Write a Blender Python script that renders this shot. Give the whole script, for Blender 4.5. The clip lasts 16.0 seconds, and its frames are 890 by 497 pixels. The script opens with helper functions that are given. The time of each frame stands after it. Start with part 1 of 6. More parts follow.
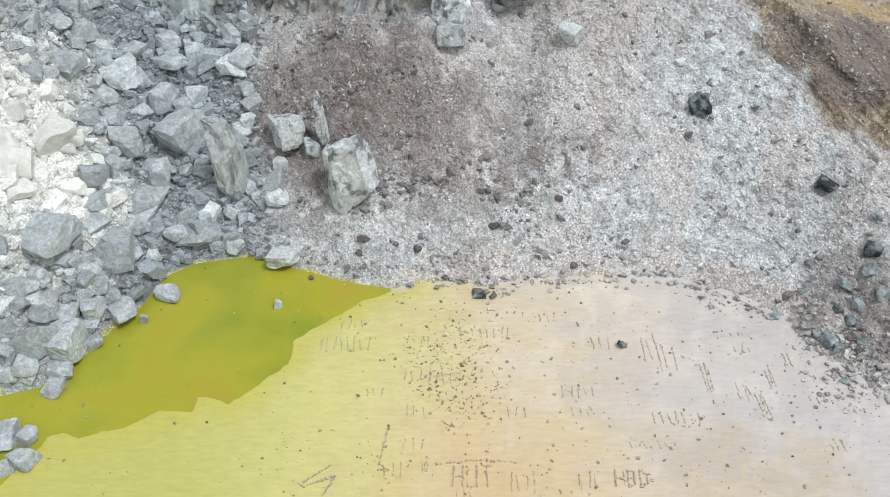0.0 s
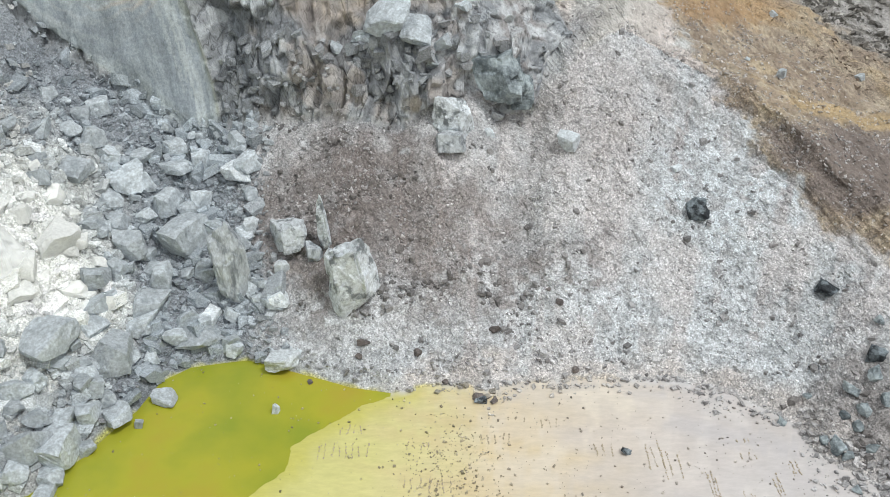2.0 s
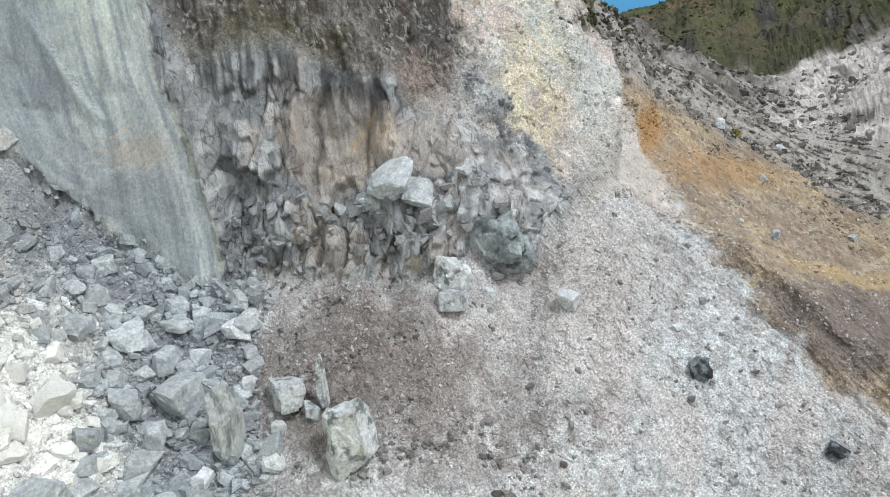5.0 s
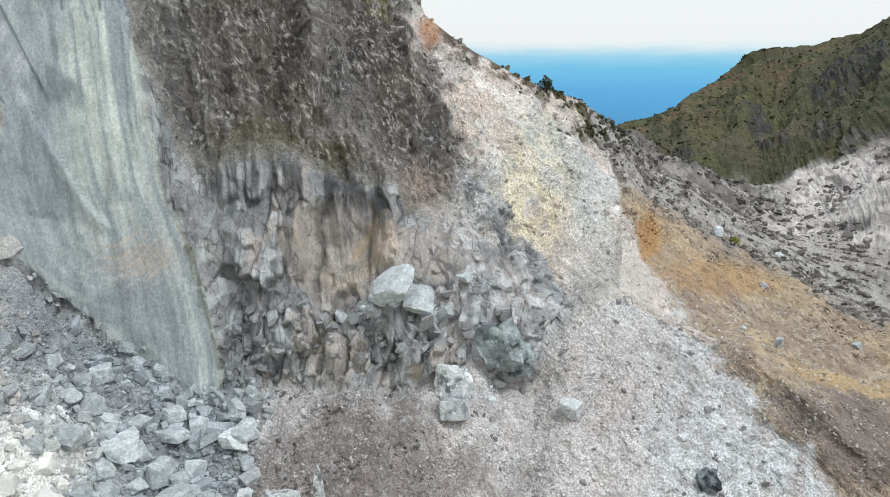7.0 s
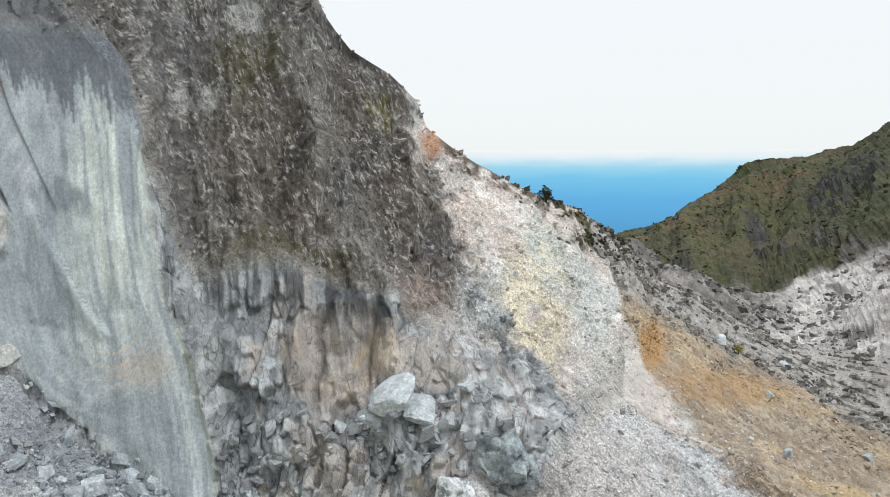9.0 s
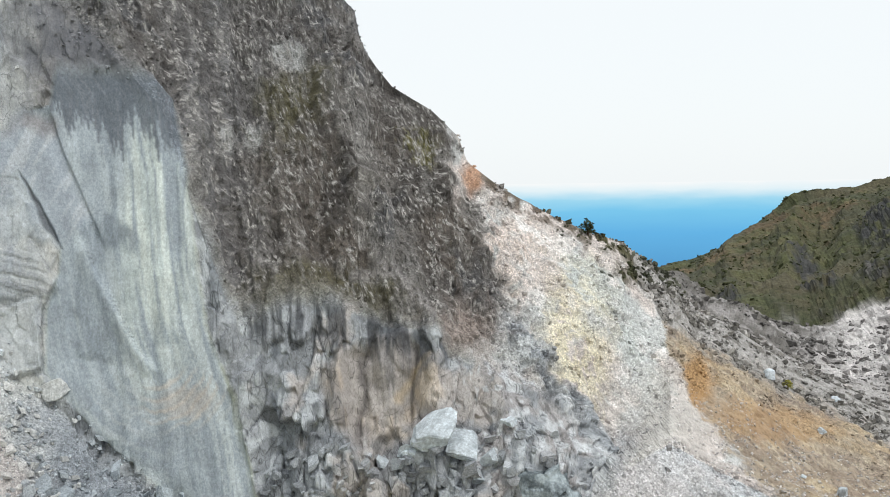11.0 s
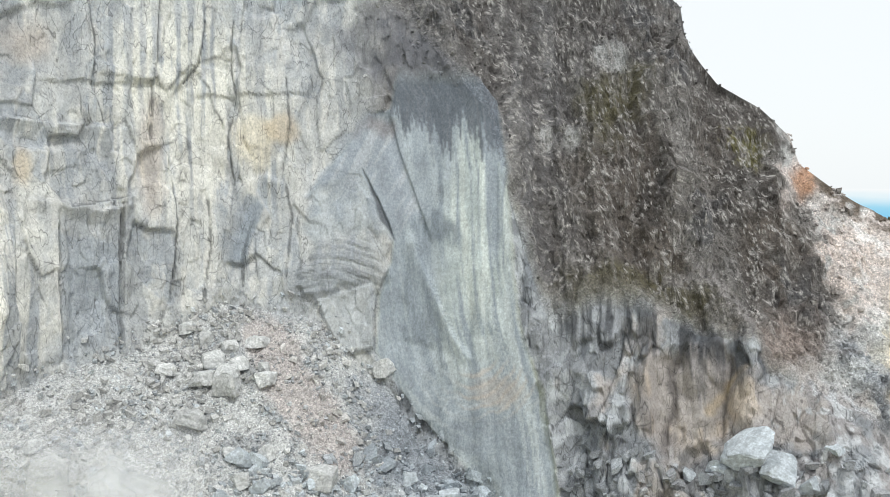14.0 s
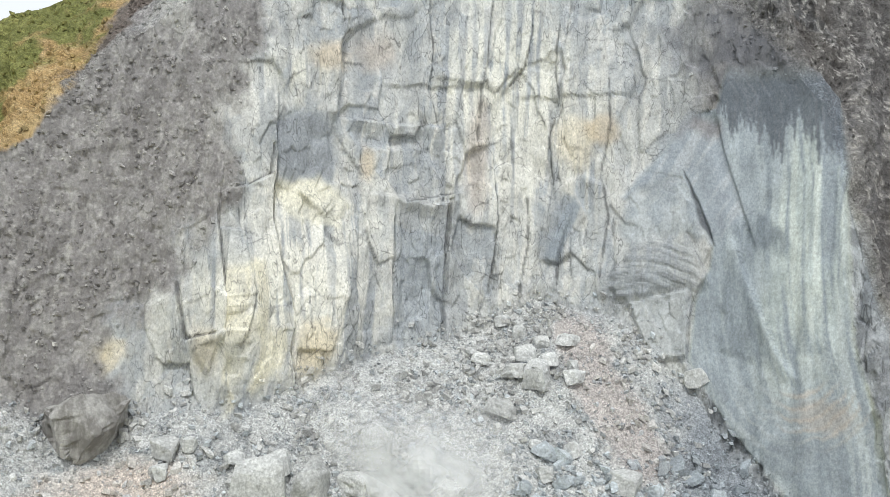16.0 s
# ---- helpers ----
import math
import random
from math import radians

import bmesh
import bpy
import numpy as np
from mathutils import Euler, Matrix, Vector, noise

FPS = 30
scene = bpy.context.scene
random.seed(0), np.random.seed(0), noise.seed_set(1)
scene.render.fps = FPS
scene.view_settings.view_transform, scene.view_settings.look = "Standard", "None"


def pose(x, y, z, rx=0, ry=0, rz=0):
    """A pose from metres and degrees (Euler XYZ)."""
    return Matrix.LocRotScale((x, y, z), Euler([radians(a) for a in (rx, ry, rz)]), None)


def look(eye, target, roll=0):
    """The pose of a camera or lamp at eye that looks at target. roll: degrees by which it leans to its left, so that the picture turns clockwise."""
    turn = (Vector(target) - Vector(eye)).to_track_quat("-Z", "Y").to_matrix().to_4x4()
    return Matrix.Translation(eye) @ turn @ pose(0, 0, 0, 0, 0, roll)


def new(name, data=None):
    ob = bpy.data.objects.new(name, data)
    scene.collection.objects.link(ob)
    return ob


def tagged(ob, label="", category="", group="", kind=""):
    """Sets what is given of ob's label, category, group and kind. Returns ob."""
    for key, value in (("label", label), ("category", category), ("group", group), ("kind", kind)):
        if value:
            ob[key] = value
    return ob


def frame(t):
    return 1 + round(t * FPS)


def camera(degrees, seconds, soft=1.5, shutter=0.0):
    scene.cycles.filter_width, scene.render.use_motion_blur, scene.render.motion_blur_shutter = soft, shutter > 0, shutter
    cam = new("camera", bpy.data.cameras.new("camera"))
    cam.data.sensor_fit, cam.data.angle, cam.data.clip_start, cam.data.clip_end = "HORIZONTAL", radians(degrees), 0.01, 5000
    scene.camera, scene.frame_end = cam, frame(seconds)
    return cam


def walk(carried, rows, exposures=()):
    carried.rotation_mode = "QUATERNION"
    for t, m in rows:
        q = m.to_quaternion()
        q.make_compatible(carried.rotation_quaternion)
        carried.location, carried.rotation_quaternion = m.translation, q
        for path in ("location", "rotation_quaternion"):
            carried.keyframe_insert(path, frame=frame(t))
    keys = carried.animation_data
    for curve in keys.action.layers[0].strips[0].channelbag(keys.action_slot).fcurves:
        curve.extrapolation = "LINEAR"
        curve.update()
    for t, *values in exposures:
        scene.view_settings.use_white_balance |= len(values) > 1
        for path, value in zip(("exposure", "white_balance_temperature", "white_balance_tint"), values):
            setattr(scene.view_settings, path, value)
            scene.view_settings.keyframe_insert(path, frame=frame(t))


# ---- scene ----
cam = camera(55.4, 16.0, soft=0.5)
EYE_Z = 40.0  # the drone hovers 40 m above the crater floor and only turns
PATH = [  # seconds, yaw to the left, pitch, roll
    (0.0, 0.00, -38.20, -0.19), (0.5, -0.01, -36.45, -0.13), (1.0, -0.01, -34.72, -0.12), (1.5, 0.01, -32.97, -0.11),
    (2.0, 0.02, -31.22, -0.11), (2.5, 0.02, -29.47, -0.08), (3.0, 0.02, -27.71, -0.07), (3.5, 0.04, -25.91, -0.06),
    (4.0, 0.04, -24.13, -0.05), (6.5, 0.11, -15.10, -0.08), (7.0, 0.13, -13.29, -0.09), (7.5, 0.15, -11.45, -0.08),
    (8.0, 0.17, -9.64, -0.10), (8.5, 0.19, -7.81, -0.08), (9.0, 0.20, -6.00, -0.09), (9.2, 0.21, -5.29, -0.10),
    (9.7, 0.25, -3.95, -0.18), (10.2, 0.65, -3.70, -0.38), (10.7, 1.86, -3.69, -0.58),
    (11.3, 4.34, -3.69, -0.70), (11.5, 5.30, -3.69, -0.69), (12.0, 7.71, -3.66, -0.54), (12.5, 10.83, -3.64, -0.32),
    (13.0, 14.94, -3.61, -0.05), (13.5, 19.29, -3.60, 0.22), (14.0, 23.95, -3.63, 0.53), (14.5, 29.00, -3.68, 0.87),
    (15.0, 34.14, -3.77, 1.19), (15.5, 39.47, -3.87, 1.52), (16.0, 45.01, -4.04, 1.92),
]


def heading(yaw, pitch, roll):
    a, b = radians(yaw), radians(pitch)
    eye = Vector((0, 0, EYE_Z))
    return look(eye, eye + Vector((-math.sin(a) * math.cos(b), math.cos(a) * math.cos(b), math.sin(b))) * 10, roll)


walk(cam, [(t, heading(yaw, pitch, roll)) for t, yaw, pitch, roll in PATH], exposures=[(0, -0.22, 6350, 7), (6, -0.16, 6350, 7), (16, -0.05, 6350, 7)])

# ---- light: bright overcast day ----
SUN_EL, SUN_AZ = 60.0, 228.0  # degrees above the horizon; to the left of straight ahead
world = bpy.data.worlds.new("overcast_sky")
scene.world = world
world.use_nodes = True
wn, wl = world.node_tree.nodes, world.node_tree.links
wn.clear()
w_out = wn.new("ShaderNodeOutputWorld")
w_sky = wn.new("ShaderNodeTexSky")
w_sky.sky_type, w_sky.sun_disc = "NISHITA", False
w_sky.sun_elevation, w_sky.sun_rotation = radians(SUN_EL), radians(-SUN_AZ)
w_sky.air_density, w_sky.dust_density, w_sky.ozone_density = 1.0, 3.0, 1.0
w_clear = wn.new("ShaderNodeBackground")
w_clear.inputs["Strength"].default_value = 0.10
w_cloud = wn.new("ShaderNodeBackground")
w_cloud.inputs["Color"].default_value = (0.985, 0.995, 1.0, 1)
w_cloud.inputs["Strength"].default_value = 1.14
w_mix = wn.new("ShaderNodeMixShader")
w_mix.inputs["Fac"].default_value = 0.85
wl.new(w_sky.outputs["Color"], w_clear.inputs["Color"])
wl.new(w_clear.outputs[0], w_mix.inputs[1])
wl.new(w_cloud.outputs[0], w_mix.inputs[2])
wl.new(w_mix.outputs[0], w_out.inputs["Surface"])

sun_data = bpy.data.lights.new("sun", "SUN")
sun_data.energy, sun_data.angle, sun_data.color = 2.0, radians(8), (1.0, 0.98, 0.95)
sun = new("sun", sun_data)
sa, se = radians(SUN_AZ), radians(SUN_EL)
sun.matrix_world = look((-math.sin(sa) * math.cos(se) * 300, math.cos(sa) * math.cos(se) * 300, math.sin(se) * 300), (0, 0, 0))
# ---- noise on arrays of places ----
def hashed(ix, iy, iz, seed):
    h = (ix.astype(np.int64) * 374761393 + iy.astype(np.int64) * 668265263 + iz.astype(np.int64) * 2147483647 + seed * 974711) & 0x7FFFFFFF
    h = ((h ^ (h >> 13)) * 1274126177) & 0x7FFFFFFF
    return ((h ^ (h >> 16)) & 0xFFFFFF) / 16777216.0


def value_noise(p, seed=0):
    """Smooth noise from -1 to 1 at places p (n, 3)."""
    i = np.floor(p).astype(np.int64)
    f = p - i
    u = f * f * f * (f * (f * 6 - 15) + 10)
    out = 0.0
    for dx in (0, 1):
        for dy in (0, 1):
            for dz in (0, 1):
                w = np.where(dx, u[:, 0], 1 - u[:, 0]) * np.where(dy, u[:, 1], 1 - u[:, 1]) * np.where(dz, u[:, 2], 1 - u[:, 2])
                out = out + w * hashed(i[:, 0] + dx, i[:, 1] + dy, i[:, 2] + dz, seed)
    return out * 2 - 1


def fbm(p, octaves=4, seed=0, gain=0.5):
    total, amp = 0.0, 1.0
    for k in range(octaves):
        total = total + amp * value_noise(p * 2.03**k + 17.3 * k, seed + k)
        amp *= gain
    return total


def facets(p, seed=0, tilt=0.6):
    """Broken rock: each cell of space has its own plane; gives its height and how near the cell's edge is."""
    i = np.floor(p).astype(np.int64)
    best, second = np.full(len(p), 9e9), np.full(len(p), 9e9)
    height = np.zeros(len(p))
    for dx in (-1, 0, 1):
        for dy in (-1, 0, 1):
            for dz in (-1, 0, 1):
                c = i + (dx, dy, dz)
                off = [hashed(c[:, 0], c[:, 1], c[:, 2], seed + k) for k in (1, 2, 3)]
                d = [p[:, k] - c[:, k] - 0.15 - 0.7 * off[k] for k in range(3)]
                dist = np.abs(d[0]) ** 3 + np.abs(d[1]) ** 3 + np.abs(d[2]) ** 3
                lean = sum((hashed(c[:, 0], c[:, 1], c[:, 2], seed + 4 + k) - 0.5) * 2 * tilt * d[k] for k in range(3))
                mine = lean + 0.55 * (hashed(c[:, 0], c[:, 1], c[:, 2], seed + 8) - 0.5)
                near = dist < best
                second = np.where(near, best, np.minimum(second, dist))
                height = np.where(near, mine, height)
                best = np.where(near, dist, best)
    return height, np.cbrt(second) - np.cbrt(best)


def smoothstep(a, b, x):
    t = np.clip((x - a) / (b - a), 0, 1)
    return t * t * (3 - 2 * t)


# ---- the crater's lines, by bearing in degrees to the left of straight ahead ----
def line(*knots):
    k = np.array(knots, float)

    def at(az):
        a = (np.asarray(az, float) + 120) % 360 - 120
        return np.interp(a, k[:, 0], k[:, 1])

    return at


shore_r = line((-120, 42), (-45, 43), (-37.7, 45.4), (-33.6, 46.3), (-31.1, 46.7), (-28.9, 49), (-24.7, 50.1), (-20, 50.3), (-14.5, 49.2), (-8.3, 48.0),
               (-3.3, 46.6), (-0.3, 47.2), (2.2, 46.8), (4.8, 46.3), (8.2, 47.2), (12, 49.2), (16.5, 52), (21, 52.5), (23.4, 51.7), (25.7, 49.2),
               (30.4, 46.3), (35, 44.8), (38, 45.6), (45, 45), (70, 40), (240, 42))
foot_el = line((-120, -25), (-38, -26), (-28, -24), (-20, -19), (-12, -16), (-8.6, -18.2), (-7.5, -20), (-6.4, -22.2), (-3.9, -22.3), (-1.8, -21),
               (1, -21.8), (3.5, -23.3), (4.8, -22.8), (9.2, -22.3), (13.6, -22), (18.4, -22.6), (22.6, -18.8), (25.5, -16.3), (28, -13),
               (30.9, -10.2), (33.2, -8.1), (38.9, -7.3), (41.1, -8.9), (44.2, -10.2), (48.4, -11.1), (51.8, -12.3), (55.6, -13.7), (59.3, -15.4),
               (61.8, -14), (66.3, -15.8), (70.3, -15.2), (72.8, -13.6), (110, -16), (240, -25))
foot_r = line((-120, 60), (-38, 62), (-28, 66), (-20, 74), (-12, 74), (-8.6, 71), (-6.4, 68.5), (-1.8, 68), (3.5, 66), (9.2, 67.5), (13.6, 68.5),
              (18.4, 70), (25.5, 77), (30, 79), (39, 82), (48, 77), (59, 68), (72, 70), (110, 62), (240, 60))
brow_el = line((-120, -10), (-38, -22), (-28, -19), (-20, -15), (-16, -13), (-12, -12.5), (-8.6, -17), (-6, -15), (-3, -13.2), (0, -12.2), (2.7, -11),
               (3.5, -9.2), (7.3, -8.7), (10.3, -7.5), (13.6, -7.1), (15.2, -8.2), (17, -8.6), (21.5, 6), (26, 11),
               (30, 13), (40, 16), (56, 15), (62, 11), (66.5, 8), (69, 5), (72.8, 1), (78, -3), (110, -6), (240, -10))
brow_r = line((-120, 66), (-38, 78), (-28, 82), (-20, 90), (-12, 82), (-8.6, 76), (-6, 73), (-3, 72.5), (0, 73), (3.5, 72.5), (10, 74.5), (17.4, 76),
              (20.5, 81), (25, 86), (30, 90), (39, 92), (48, 88), (59, 80), (72, 78), (110, 70), (240, 66))
crest_el = line((-120, 4), (-45, -20), (-38, -18), (-28, -14.9), (-24.2, -13.6), (-19.1, -10.9), (-15.5, -8.6), (-13.7, -7.8), (-12.2, -5.9),
                (-10.9, -4.9), (-8.8, -3.4), (-6.1, -2.5), (-3.5, -1.2), (-0.4, 0.7), (1.4, 2.1), (2.0, 3.8), (3.7, 5.5), (6.4, 7.2), (7.4, 8.4),
                (8.4, 9.8), (8.8, 12), (12, 15), (20, 21), (30, 24), (40, 26), (50, 25), (60, 18), (66.5, 12), (71, 9.6), (72.7, 8.8), (78, 7),
                (110, 4), (240, 4))
crest_r = line((-120, 75), (-38, 92), (-28, 100), (-24, 104), (-19, 108), (-15, 105), (-11, 99), (-6, 92), (2, 93), (9, 101), (20, 108), (40, 108),
               (60, 98), (72, 96), (110, 80), (240, 75))
valley_el = line((-120, -6), (-45, -4), (-32, -1), (-27.5, -3.8), (-25.5, -5.6), (-23, -7.4), (-20.4, -8.3), (-17.3, -8.1), (-14, -8), (-12.2, -6.4),
                 (-9, -9), (0, -6), (10, 0), (60, 8), (72, 2), (110, -6), (240, -6))
hill_el = line((-120, -6), (-45, 8), (-32, 4), (-27.3, 1.9), (-25.3, 0.6), (-22.1, 0.05), (-19.5, -0.4), (-18.5, -1.1), (-15.4, -3.5), (-13.6, -4.4),
               (-11.4, -4.9), (-9, -8), (0, -9), (10, -6), (60, 4), (72, -2), (110, -8), (240, -6))
VALLEY_R, HILL_R = 165.0, 290.0


def rise(r, el):
    return EYE_Z + r * np.tan(np.radians(el))


def profile(az):
    """The crater's section on each bearing: distances and heights of floor, shore, foot, brow, crest, valley and hill."""
    az = np.asarray(az, float)
    r = np.stack([np.full(az.shape, -0.02), shore_r(az), foot_r(az), brow_r(az), crest_r(az), np.full(az.shape, VALLEY_R), np.full(az.shape, HILL_R), np.full(az.shape, 420.0)], -1)
    z = np.stack([0 * az, 0 * az] + [rise(r[..., k], e(az)) for k, e in ((2, foot_el), (3, brow_el), (4, crest_el), (5, valley_el), (6, hill_el))] + [0 * az - 60], -1)
    return r, z


def plan_at(az, el):
    """The base surface met on a bearing at an angle above or below the level: plan x, y and height."""
    r, z = profile(az)
    e = np.degrees(np.arctan2(z - EYE_Z, r))
    k = int(np.clip(np.searchsorted(e[1:], el) + 0, 0, 6))
    t0, t1 = np.tan(np.radians(el)), 0
    dr, dz = r[k + 1] - r[k], z[k + 1] - z[k]
    s = (EYE_Z + r[k] * t0 - z[k]) / (dz - dr * t0)
    rr = r[k] + s * dr
    a = np.radians(az)
    return -math.sin(a) * rr, math.cos(a) * rr, z[k] + s * dz



# ---- materials ----
def srgb(r, g, b):
    return tuple((c / 255 / 12.92) if c < 10.3 else ((c / 255 + 0.055) / 1.055) ** 2.4 for c in (r, g, b))


def material(name, rough=0.9, grain=6.0, depth=0.35, bump=0.6, dist=0.06, base=None, speck=0.0, metal=0.0, coat=0.0, stretch=(1, 1, 1), fine=40.0, joints=0.0, grit=1.0):
    """A mineral surface: the mesh's own mineral colour (or one base colour), broken up by mottling at two scales, with relief."""
    m = bpy.data.materials.new(name)
    m.use_nodes = True
    n, l = m.node_tree.nodes, m.node_tree.links
    bsdf = n["Principled BSDF"]
    bsdf.inputs["Roughness"].default_value = rough
    bsdf.inputs["Metallic"].default_value = metal
    bsdf.inputs["Coat Weight"].default_value = coat
    bsdf.inputs["Specular IOR Level"].default_value = 0.25
    geo = n.new("ShaderNodeNewGeometry")
    mp = n.new("ShaderNodeMapping")
    mp.inputs["Scale"].default_value = stretch
    l.new(geo.outputs["Position"], mp.inputs["Vector"])
    if base is None:
        col = n.new("ShaderNodeAttribute")
        col.attribute_name = "mineral"
        colour = col.outputs["Color"]
    else:
        rgb = n.new("ShaderNodeRGB")
        rgb.outputs[0].default_value = (*base, 1)
        colour = rgb.outputs[0]

    def noise_tex(scale, detail=6, rough_=0.65):
        t = n.new("ShaderNodeTexNoise")
        t.inputs["Scale"].default_value, t.inputs["Detail"].default_value, t.inputs["Roughness"].default_value = scale, detail, rough_
        l.new(mp.outputs[0], t.inputs["Vector"])
        return t.outputs["Fac"]

    def ramp(fac, lo, hi, a, b):
        r = n.new("ShaderNodeMapRange")
        r.inputs["From Min"].default_value, r.inputs["From Max"].default_value = lo, hi
        r.inputs["To Min"].default_value, r.inputs["To Max"].default_value = a, b
        l.new(fac, r.inputs["Value"])
        return r.outputs[0]

    def times(a, b):
        x = n.new("ShaderNodeVectorMath")
        x.operation = "MULTIPLY"
        l.new(a, x.inputs[0])
        l.new(b, x.inputs[1])
        return x.outputs[0]

    big, small = noise_tex(grain * 0.12, 5), noise_tex(grain, 8, 0.75)
    colour = times(colour, ramp(big, 0.3, 0.7, 1 - depth * 0.6, 1 + depth * 0.6))
    colour = times(colour, ramp(small, 0.3, 0.7, 1 - depth, 1 + depth))
    colour = times(colour, ramp(noise_tex(grain * 1.8, 4, 0.7), 0.36, 0.64, 1 - depth * grit, 1 + depth * grit))
    if speck:
        v = n.new("ShaderNodeTexVoronoi")
        v.inputs["Scale"].default_value = grain * 1.1
        l.new(mp.outputs[0], v.inputs["Vector"])
        bw = n.new("ShaderNodeRGBToBW")
        l.new(v.outputs["Color"], bw.inputs[0])
        colour = times(colour, ramp(bw.outputs[0], 0.15, 0.85, 1 - speck, 1 + speck))
    if joints:
        # joints: thin wandering lines, mostly running down the face, painted dark for the shade inside
        edge = n.new("ShaderNodeAttribute")
        edge.attribute_name = "broken"
        for scale, squash, width, dark in ((0.35, (1, 1, 0.22), 0.006, 1.0), (0.7, (1, 1, 0.9), 0.005, 0.8), (2.2, (1, 1, 0.35), 0.014, 0.5)):
            mq = n.new("ShaderNodeMapping")
            mq.inputs["Scale"].default_value = squash
            mq.inputs["Rotation"].default_value = (0.25 * scale, 0.3 - 0.2 * scale, 0)
            l.new(geo.outputs["Position"], mq.inputs["Vector"])
            t = n.new("ShaderNodeTexNoise")
            t.inputs["Scale"].default_value, t.inputs["Detail"].default_value, t.inputs["Roughness"].default_value = scale, 3, 0.55
            l.new(mq.outputs[0], t.inputs["Vector"])
            off = n.new("ShaderNodeMath")
            off.operation, off.inputs[1].default_value = "SUBTRACT", 0.5
            l.new(t.outputs["Fac"], off.inputs[0])
            ab = n.new("ShaderNodeMath")
            ab.operation = "ABSOLUTE"
            l.new(off.outputs[0], ab.inputs[0])
            gap = ramp(ab.outputs[0], 0.0, width, joints * dark, 0.0)
            cut = n.new("ShaderNodeMath")
            cut.operation = "MULTIPLY"
            l.new(gap, cut.inputs[0])
            l.new(edge.outputs["Fac"], cut.inputs[1])
            inv = n.new("ShaderNodeMath")
            inv.operation, inv.inputs[0].default_value = "SUBTRACT", 1.0
            l.new(cut.outputs[0], inv.inputs[1])
            colour = times(colour, inv.outputs[0])
        # straight joints, darkened the same way, that cut the face into angular pieces, here and there closed
        open_here = ramp(noise_tex(0.6, 4, 0.7), 0.48, 0.60, 0.0, 1.0)
        for scale, squash, width, dark in ((0.36, (1, 1, 0.45), 0.016, 0.42), (0.85, (1, 1, 0.5), 0.026, 0.34)):
            mq, cells = n.new("ShaderNodeMapping"), n.new("ShaderNodeTexVoronoi")
            mq.inputs["Scale"].default_value = squash
            mq.inputs["Rotation"].default_value = (0.2, 0.35 * scale, 0.4)
            cells.feature, cells.inputs["Scale"].default_value = "DISTANCE_TO_EDGE", scale
            l.new(geo.outputs["Position"], mq.inputs["Vector"])
            l.new(mq.outputs[0], cells.inputs["Vector"])
            line_ = ramp(cells.outputs["Distance"], width * 0.3, width, dark, 0.0)
            for factor in (edge.outputs["Fac"], open_here):
                both = n.new("ShaderNodeMath")
                both.operation = "MULTIPLY"
                l.new(line_, both.inputs[0])
                l.new(factor, both.inputs[1])
                line_ = both.outputs[0]
            inv = n.new("ShaderNodeMath")
            inv.operation, inv.inputs[0].default_value = "SUBTRACT", 1.0
            l.new(line_, inv.inputs[1])
            colour = times(colour, inv.outputs[0])
    l.new(colour, bsdf.inputs["Base Color"])
    bump_n = n.new("ShaderNodeBump")
    bump_n.inputs["Strength"].default_value, bump_n.inputs["Distance"].default_value = bump, dist
    l.new(noise_tex(fine * 0.25, 10, 0.8), bump_n.inputs["Height"])
    l.new(bump_n.outputs[0], bsdf.inputs["Normal"])
    return m


mat_ground = material("gravelly_ground", grain=7, depth=0.27, speck=0.30, bump=1.0, dist=0.10, fine=40, grit=1.3)
mat_floor = material("crater_mud", rough=0.7, grain=1.6, depth=0.05, bump=0.3, dist=0.02, fine=20, stretch=(0.35, 1, 1))
mat_cliff = material("fractured_lava_rock", grain=4.5, depth=0.28, bump=1.0, dist=0.08, stretch=(1, 1, 0.7), fine=26, joints=0.55, grit=0.4)
mat_slope = material("dark_gravel_slope", grain=6, depth=0.28, speck=0.27, bump=1.0, dist=0.14, fine=30, grit=1.3)
mat_far = material("scrubby_hill", grain=1.6, depth=0.30, bump=0.6, dist=0.35, fine=8, speck=0.22, grit=0.6)
mat_stone = material("loose_stones", grain=5.0, depth=0.32, bump=0.8, dist=0.06, fine=26)
# ---- the crater: one lofted surface, cut into floor and scree, rock wall, upper slope, valley and hill ----
def steps(a, b, n):
    return np.linspace(a, b, n, endpoint=False)


AZ = np.concatenate([steps(-180, -44, 50), steps(-44, -1, 330), steps(-1, 17, 215), steps(17, 26, 70), steps(26, 66, 470), steps(66, 76, 80), np.linspace(76, 180, 40)])
FLOOR_N, LAND_N = 36, 560
ROWS = [(4, 44), (5, 56), (6, 6)]
base_r, base_z = profile(AZ)
NC = len(AZ)
edge_el = np.degrees(np.arctan2(base_z[:, 1:5] - EYE_Z, base_r[:, 1:5]))  # shore, foot, brow, crest
floor_r = -0.02 + (base_r[:, 1] + 0.02)[None, :] * (np.arange(FLOOR_N) / FLOOR_N)[:, None] ** 0.55
land_r, land_z, land_s = np.zeros((LAND_N, NC)), np.zeros((LAND_N, NC)), np.zeros((LAND_N, NC))
